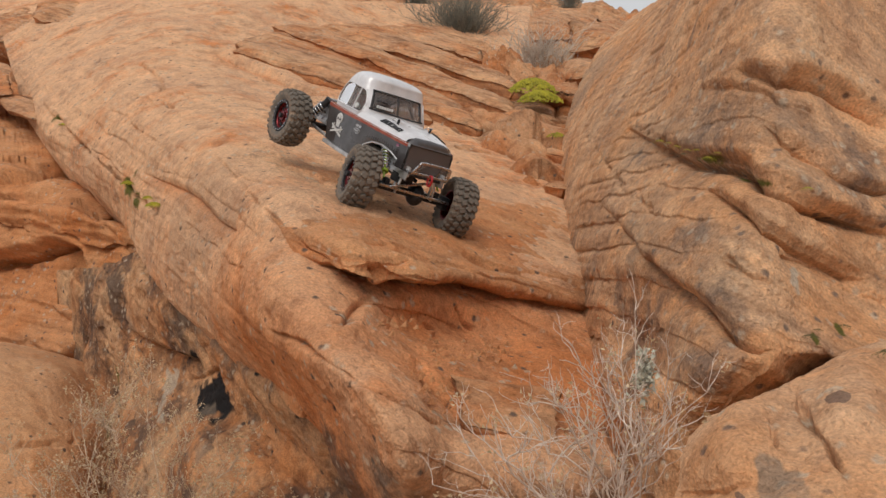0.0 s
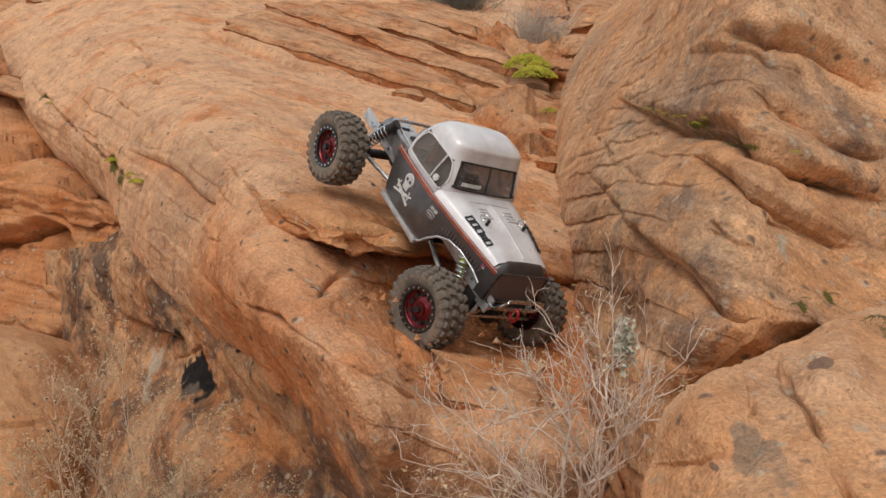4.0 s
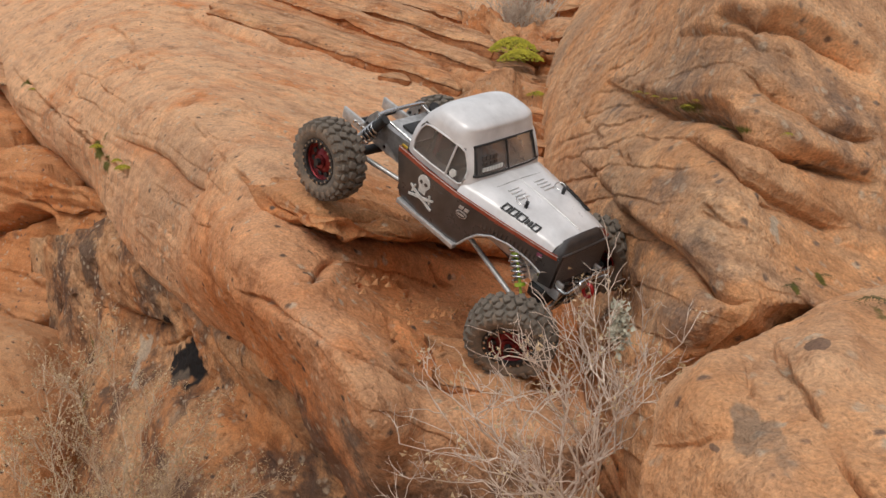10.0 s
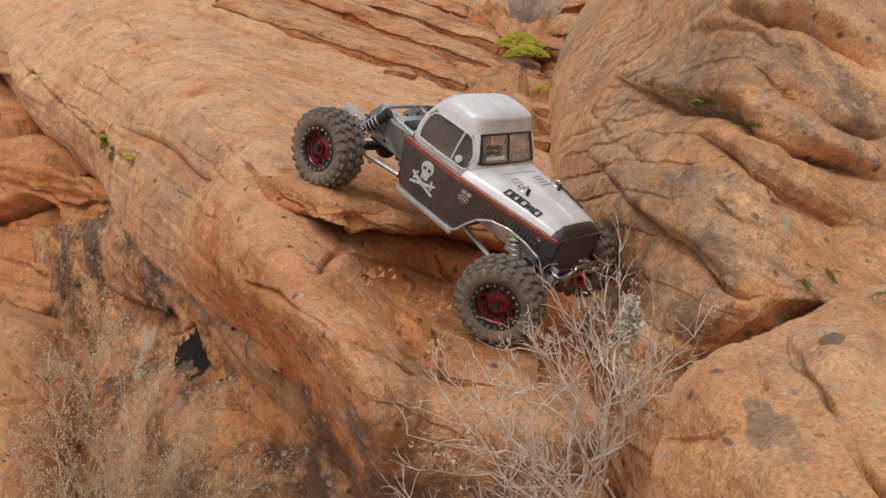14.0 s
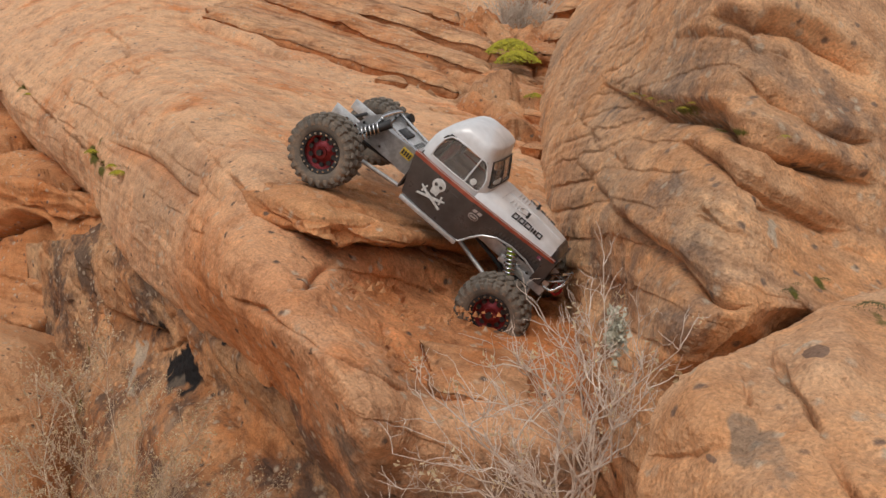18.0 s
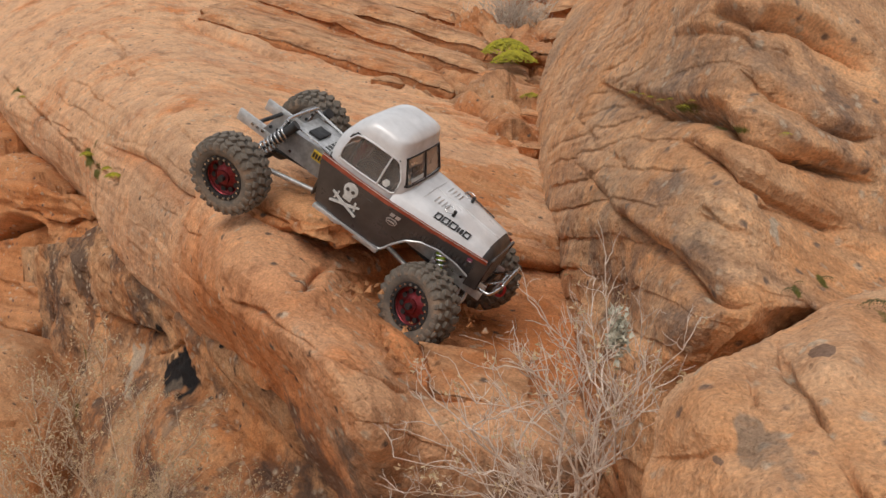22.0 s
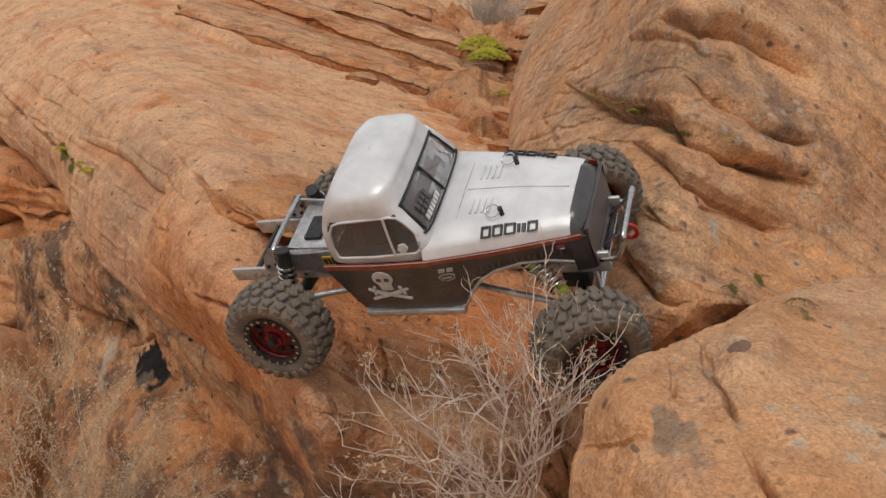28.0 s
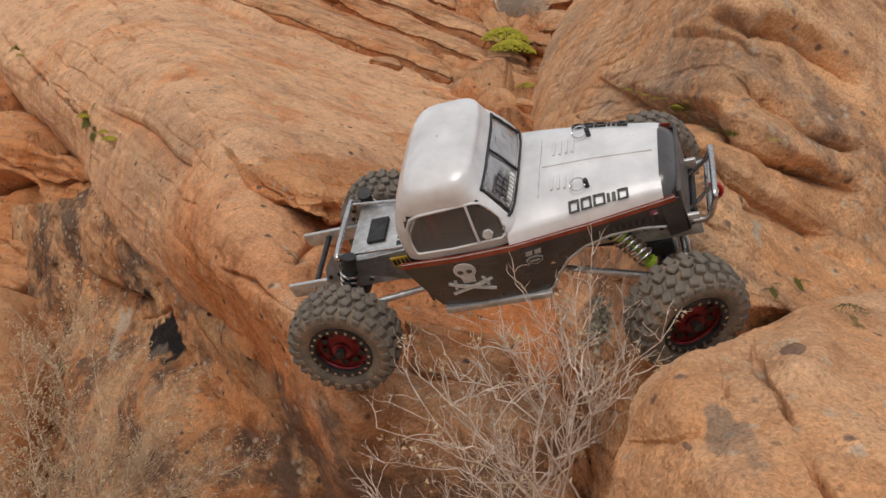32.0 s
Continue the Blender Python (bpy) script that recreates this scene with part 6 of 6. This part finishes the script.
bumper = part("front_bumper", pipe(glide(np.array([(0.190, -0.0345, 0.058), (0.203, -0.034, 0.060), (0.210, -0.030, 0.074), (0.211, -0.024, 0.080), (0.211, 0.024, 0.080), (0.210, 0.030, 0.074), (0.203, 0.034, 0.060), (0.190, 0.0345, 0.058)]), 40), 0.0025, 10), steel, truck, "bent steel tube bumper", 60)
part("bumper_bar", rod((0.204, -0.034, 0.061), (0.204, 0.034, 0.061), 0.0024), steel, bumper)
part("bumper_stay", rod((0.188, -0.02, 0.058), (0.210, -0.018, 0.079), 0.0018), steel, bumper)
part("bumper_stay", rod((0.188, 0.02, 0.058), (0.210, 0.018, 0.079), 0.0018), steel, bumper)
hk = [(0.208 + 0.006 * math.cos(a), 0.0 , 0.055 + 0.008 * math.sin(a)) for a in np.linspace(0, math.tau, 16, endpoint=False)]
part("tow_hook", pipe(hk, 0.0021, 8, True), hook_red, bumper, "red tow shackle", 60)
for y in (-0.030, 0.030):
    for x in (0.166, 0.176):
        part("bumper_brace", pipe([(x, y, 0.052), (x + 0.004, y * 1.15, 0.036), (x + 0.002, y * 1.2, 0.018)], 0.0022, 8), alloy, chassis, "", 60)


# ---- running gear: axles, wheels, shocks and links, posed in the truck's space ----
def axle(name, front):
    bm = rod((0, -0.075, 0), (0, 0.075, 0), 0.0065, 14)
    bmesh.ops.create_uvsphere(bm, u_segments=16, v_segments=10, radius=0.0165, matrix=Matrix.Translation((0, 0.012, 0)) @ Matrix.Diagonal((1.15, 0.8, 1.1, 1)))
    ob = part(name, bm, plastic, truck, "black axle housing with a round differential", 40)
    for y in (-0.05, 0.05):
        part("link_mount", block(-0.006, 0.006, y - 0.004, y + 0.004, -0.004, 0.014, 0.001), plastic, ob, "", 40)
    if front:
        part("steering_rod", rod((0.017, -0.07, 0.004), (0.017, 0.07, 0.004), 0.0026), steel, ob)
        part("servo", block(-0.012, 0.012, -0.038, -0.008, 0.012, 0.030, 0.002), plastic, ob, "", 40)
        part("drag_link", rod((0.02, -0.05, 0.006), (0.014, 0.02, 0.026), 0.0022), steel, ob)
        for y in (-0.072, 0.072):
            part("knuckle", block(-0.008, 0.008, y - 0.006, y + 0.006, -0.011, 0.011, 0.002), plastic, ob, "", 40)
    return ob


rng = random.Random(5)


def lug_mesh(half_x, half_y, low, high):
    me = bpy.data.meshes.new("lug")
    bm = bmesh.new()
    bmesh.ops.create_cube(bm, size=1, matrix=Matrix.Translation((0, 0, (low + high) / 2)) @ Matrix.Diagonal((half_x * 2, half_y * 2, high - low, 1)))
    bmesh.ops.bevel(bm, geom=bm.edges[:], offset=0.0009, segments=1, affect="EDGES")
    bm.to_mesh(me)
    bm.free()
    me.materials.append(tyre_rubber)
    return me


def wheel():
    """A fat balloon tyre with staggered rows of big lugs on a red beadlock rim."""
    ob = new("wheel")
    ob.parent = truck
    tagged(ob, "red beadlock wheel with a fat knobbly dusty tyre")
    ob.empty_display_size = 0.03
    prof = [(0.0262, 0.0145), (0.0285, 0.0180), (0.034, 0.0207), (0.040, 0.0212), (0.0443, 0.0190), (0.0460, 0.0150), (0.0467, 0.008), (0.0469, 0.0)]
    prof = prof + [(r, -y) for r, y in prof[-2::-1]]
    part("tyre", lathe([(r, -y) for r, y in prof], 64), tyre_rubber, ob, "dusty knobbly rubber tyre", 45)
    inner_lug, outer_lug, side_lug = lug_mesh(0.0040, 0.0046, -0.002, 0.0046), lug_mesh(0.0038, 0.0044, -0.002, 0.0045), lug_mesh(0.0030, 0.0017, -0.0045, 0.0040)
    count = 24
    for k in range(count):
        for row in (-1, 1):
            a0 = math.degrees((k + (0.5 if row > 0 else 0)) * math.tau / count)
            for me, y, da, high, twist in ((inner_lug, 0.0052, 0.0, 0.0467, 24), (outer_lug, 0.0145, 2.6, 0.0445, 24), (side_lug, 0.0200, 2.6, 0.0415, 0)):
                o = part("lug", me, None, ob)
                o.matrix_local = pose(0, 0, 0, 0, a0 + da, 0) @ pose(0, row * y, high, 0, 0, row * twist)
    part("rim", lathe([(0.0262, 0.0165), (0.0248, 0.0165), (0.0235, 0.0150), (0.0235, -0.012), (0.0262, -0.0150)], 48), red_alloy, ob, "red anodised rim", 40)
    bm = lathe([(0.0238, -0.0105), (0.019, -0.0085), (0.014, -0.0115), (0.0085, -0.0135), (0.0085, -0.0165), (0.0, -0.0165)], 48)
    part("wheel_disc", bm, red_alloy, ob, "red anodised wheel disc", 40)
    for k in range(10):
        a = k * math.tau / 10
        x, z = 0.0172 * math.cos(a), 0.0172 * math.sin(a)
        part("vent_hole", rod((x, -0.0080, z), (x, -0.0112, z), 0.0035, 10), black_ink, ob)
    part("beadlock_ring", lathe([(0.0232, -0.0150), (0.0232, -0.0182), (0.0288, -0.0190), (0.0292, -0.0160)], 48), plastic, ob, "black beadlock ring", 40)
    for k in range(20):
        a = k * math.tau / 20
        x, z = 0.0261 * math.cos(a), 0.0261 * math.sin(a)
        part("ring_bolt", rod((x, -0.0180, z), (x, -0.0204, z), 0.0015, 8), steel, ob)
    part("hub_nut", rod((0, -0.0150, 0), (0, -0.0215, 0), 0.0044, 6), plastic, ob)
    return ob


wheel_rr = wheel()


def copy_wheel():
    """Another wheel that shares the first one's meshes."""
    made = {}
    for o in (wheel_rr, *wheel_rr.children_recursive):
        made[o] = o.copy()
        scene.collection.objects.link(made[o])
        made[o].parent = made.get(o.parent, o.parent)
    return made[wheel_rr]


wheel_fr, wheel_rl, wheel_fl = copy_wheel(), copy_wheel(), copy_wheel()
rear_axle, front_axle = axle("rear_axle", False), axle("front_axle", True)


def shock(green):
    """A coil-over shock that hangs from its top eye along -z."""
    ob = part("shock", joined(rod((0, 0, 0.002), (0, 0, -0.030), 0.0062, 14), rod((0, 0, -0.03), (0, 0, -0.072), 0.0016, 8), rod((0, 0, -0.058), (0, 0, -0.062), 0.0062, 14)), lime if green else plastic, truck, "lime green coil-over shock" if green else "black coil-over shock", 40)
    coil = [(0.0078 * math.cos(a), 0.0078 * math.sin(a), -0.010 - 0.046 * a / (math.tau * 8)) for a in np.linspace(0, math.tau * 8, 120)]
    part("spring", pipe(coil, 0.0014, 6), steel, ob, "steel spring", 60)
    part("shock_cap", rod((0, 0, 0.002), (0, 0, 0.006), 0.0068, 14), plastic, ob, "", 40)
    return ob


shocks = {(1, -1): shock(True), (1, 1): shock(True), (-1, -1): shock(False), (-1, 1): shock(False)}
links = {}
for e in (1, -1):
    for y in (-1, 1):
        for low in (True, False):
            bm = rod((0, 0, 0), (0, 0, -0.098 if low else -0.09), 0.0031, 12)
            links[(e, y, low)] = part("suspension_link", bm, alloy if low else plastic, truck, "", 40)

# seconds, x, y, z and turn of the truck
DRIVE = [
    (0, -0.201, 1.701, 1.198, -13.9, 14.3, -56.7),
    (0.5, -0.173, 1.602, 1.187, -16.9, 19.7, -60.9),
    (1, -0.154, 1.553, 1.174, -18.2, 19.3, -62.9),
    (1.5, -0.121, 1.505, 1.137, -24.0, 32.8, -57.1),
    (2, -0.088, 1.437, 1.107, -15.4, 37.8, -52.9),
    (2.5, -0.062, 1.405, 1.119, -3.3, 40.6, -52.6),
    (3, -0.071, 1.415, 1.105, -11.7, 39.5, -52.8),
    (3.5, -0.065, 1.383, 1.103, -13.6, 37.3, -55.1),
    (5.5, -0.023, 1.291, 1.087, -14.2, 31.7, -56.9),
    (6, -0.021, 1.288, 1.086, -14.1, 31.6, -56.5),
    (6.5, -0.020, 1.285, 1.086, -14.1, 31.5, -54.8),
    (7, -0.021, 1.286, 1.086, -14.0, 30.4, -51.7),
    (7.5, -0.018, 1.280, 1.087, -13.5, 27.7, -50.2),
    (8, -0.016, 1.269, 1.093, -8.6, 26.6, -47.3),
    (8.5, -0.013, 1.257, 1.098, -4.0, 26.2, -46.1),
    (9, -0.007, 1.244, 1.102, 0.3, 26.8, -45.5),
    (9.5, -0.003, 1.233, 1.109, 5.8, 28.2, -43.4),
    (10, -0.000, 1.216, 1.112, 10.3, 28.6, -40.8),
    (10.5, 0.003, 1.202, 1.118, 16.8, 30.5, -37.8),
    (11, 0.004, 1.194, 1.122, 20.9, 31.5, -35.7),
    (11.5, 0.006, 1.189, 1.125, 25.5, 32.0, -33.8),
    (12, 0.006, 1.186, 1.125, 26.8, 32.4, -33.6),
    (12.5, 0.007, 1.180, 1.129, 30.1, 33.0, -32.2),
    (13, -0.000, 1.203, 1.122, 19.7, 33.1, -36.9),
    (13.5, -0.005, 1.233, 1.107, 8.2, 30.2, -40.7),
    (14, -0.020, 1.261, 1.101, 0.5, 27.5, -40.1),
    (14.5, -0.029, 1.280, 1.103, -0.8, 27.1, -38.5),
    (16.5, -0.060, 1.455, 1.100, 2.6, 39.6, -22.4),
    (17, -0.058, 1.436, 1.101, 2.1, 39.9, -23.0),
    (17.5, -0.044, 1.438, 1.092, 3.5, 39.3, -19.2),
    (18, -0.035, 1.416, 1.092, 4.1, 38.8, -15.6),
    (18.5, -0.030, 1.402, 1.092, 5.0, 35.7, -14.4),
    (19, -0.030, 1.355, 1.090, 2.5, 32.1, -12.7),
    (19.5, -0.022, 1.336, 1.091, 4.7, 29.5, -14.0),
    (20, -0.023, 1.323, 1.083, 5.2, 30.8, -11.2),
    (20.5, -0.024, 1.325, 1.078, 5.2, 32.3, -9.7),
    (21, -0.038, 1.318, 1.084, 5.5, 37.3, -8.8),
    (21.5, -0.127, 1.300, 1.105, 11.7, 32.8, -19.5),
    (22, -0.123, 1.295, 1.104, 9.8, 33.8, -17.5),
    (22.5, -0.081, 1.259, 1.093, 3.5, 36.6, -16.2),
    (23, -0.055, 1.220, 1.087, 5.4, 34.4, -16.0),
    (23.5, -0.051, 1.190, 1.070, 8.9, 27.4, -13.6),
    (24, -0.040, 1.164, 1.068, 16.7, 22.6, -10.8),
    (24.5, -0.033, 1.129, 1.079, 32.3, 17.3, -4.6),
    (25, -0.028, 1.082, 1.091, 33.2, 13.3, -6.5),
    (25.5, -0.017, 1.036, 1.099, 30.2, 7.2, -10.5),
    (27.5, 0.034, 0.934, 1.102, 37.0, -6.9, -24.6),
    (28, 0.034, 0.943, 1.101, 37.1, -6.8, -24.4),
    (28.5, 0.032, 0.926, 1.099, 34.9, -7.3, -21.5),
    (29, 0.034, 0.924, 1.101, 35.5, -7.6, -21.6),
    (29.5, 0.033, 0.923, 1.101, 35.3, -7.4, -20.9),
    (30, 0.038, 0.925, 1.102, 35.4, -8.8, -20.8),
    (30.5, 0.044, 0.920, 1.104, 35.7, -10.5, -20.6),
    (31, 0.052, 0.928, 1.104, 36.9, -12.3, -21.0),
    (31.5, 0.055, 0.919, 1.106, 37.0, -13.2, -20.0),
    (32, 0.064, 0.918, 1.103, 37.9, -16.2, -18.7),
]
# seconds; then x and height of the right rear, right front, left rear and left front wheel from the truck's middle; and the steering
GEAR = [
    (0.0, -0.13, 0.042, 0.165, 0.024, 0.04, 0.016, -18),
    (2.0, -0.133, 0.021, 0.154, 0.016, 0.035, 0.008, -15),
    (6.0, -0.128, 0.032, 0.169, 0.024, 0.035, 0.03, 38),
    (9.0, -0.135, 0.036, 0.173, 0.003, 0.03, 0.035, 36),
    (13.0, -0.137, 0.032, 0.162, 0.022, 0.024, 0.036, 29),
    (17.0, -0.148, 0.023, 0.162, 0.021, 0.032, 0.02, 8),
    (19.0, -0.148, 0.025, 0.16, -0.006, 0.028, 0.03, -4),
    (21.0, -0.147, 0.025, 0.16, -0.004, 0.03, 0.028, -6),
    (22.0, -0.139, 0.015, 0.157, 0.024, 0.040, 0.015, -20),
    (25.0, -0.133, 0.024, 0.16, 0.03, 0.014, 0.02, -10),
    (28.0, -0.119, 0.043, 0.162, 0.014, 0.015, 0.017, 27),
    (31.0, -0.127, 0.045, 0.157, 0.012, 0.015, 0.02, 26),
    (32.0, -0.127, 0.045, 0.157, 0.012, 0.015, 0.02, 26),
]


def motions():
    walk(truck, [(t, pose(*p)) for t, *p in DRIVE])
    spin, rows, last = 0.0, [], None
    gear = np.array(GEAR, float)
    for t, *p in DRIVE:
        m = pose(*p)
        if last is not None:
            ahead = (m.to_3x3() @ Vector((1, 0, 0))).dot(m.translation - last)
            spin += max(-1.4, min(1.4, ahead / RADIUS))
        last = m.translation.copy()
        rows.append((t, spin, [float(np.interp(t, gear[:, 0], gear[:, k])) for k in range(1, 8)]))
    keys = {}
    for t, spin, (xr, zr, xf, zf, zl, zfl, steer) in rows:
        for ax, xa, za, zb, e in ((rear_axle, xr, zr, zl, -1), (front_axle, xf, zf, zfl, 1)):
            roll = math.degrees(math.atan2(zb - za, 2 * TRACK))
            m = pose(xa, 0, (za + zb) / 2, roll)
            keys.setdefault(ax, []).append((t, m))
            for y in (-1, 1):
                w = {(1, -1): wheel_fr, (1, 1): wheel_fl, (-1, -1): wheel_rr, (-1, 1): wheel_rl}[(e, y)]
                turn = pose(0, 0, 0, 0, 0, steer if e > 0 else 0)
                keys.setdefault(w, []).append((t, m @ pose(0, y * 0.062, 0) @ turn @ pose(0, y * (TRACK - 0.062), 0) @ pose(0, 0, 0, 0, 0, 180 if y > 0 else 0) @ pose(0, 0, 0, 0, math.degrees(spin) * (1 if y < 0 else -1), 0)))
                foot = m @ Vector((0, y * 0.056, 0.012))
                top = Vector((e * 0.105 + 0.012, y * 0.041, 0.088)) if e > 0 else Vector((-0.112, y * 0.043, 0.091))
                keys.setdefault(shocks[(e, y)], []).append((t, look(top, foot)))
                for low in (True, False):
                    foot = m @ Vector((-e * 0.004, y * (0.05 if low else 0.02), 0.0 if low else 0.014))
                    top = Vector((e * 0.052, y * (0.030 if low else 0.026), 0.030 if low else 0.052))
                    keys.setdefault(links[(e, y, low)], []).append((t, look(top, foot)))
    for ob, its in keys.items():
        walk(ob, its)


motions()
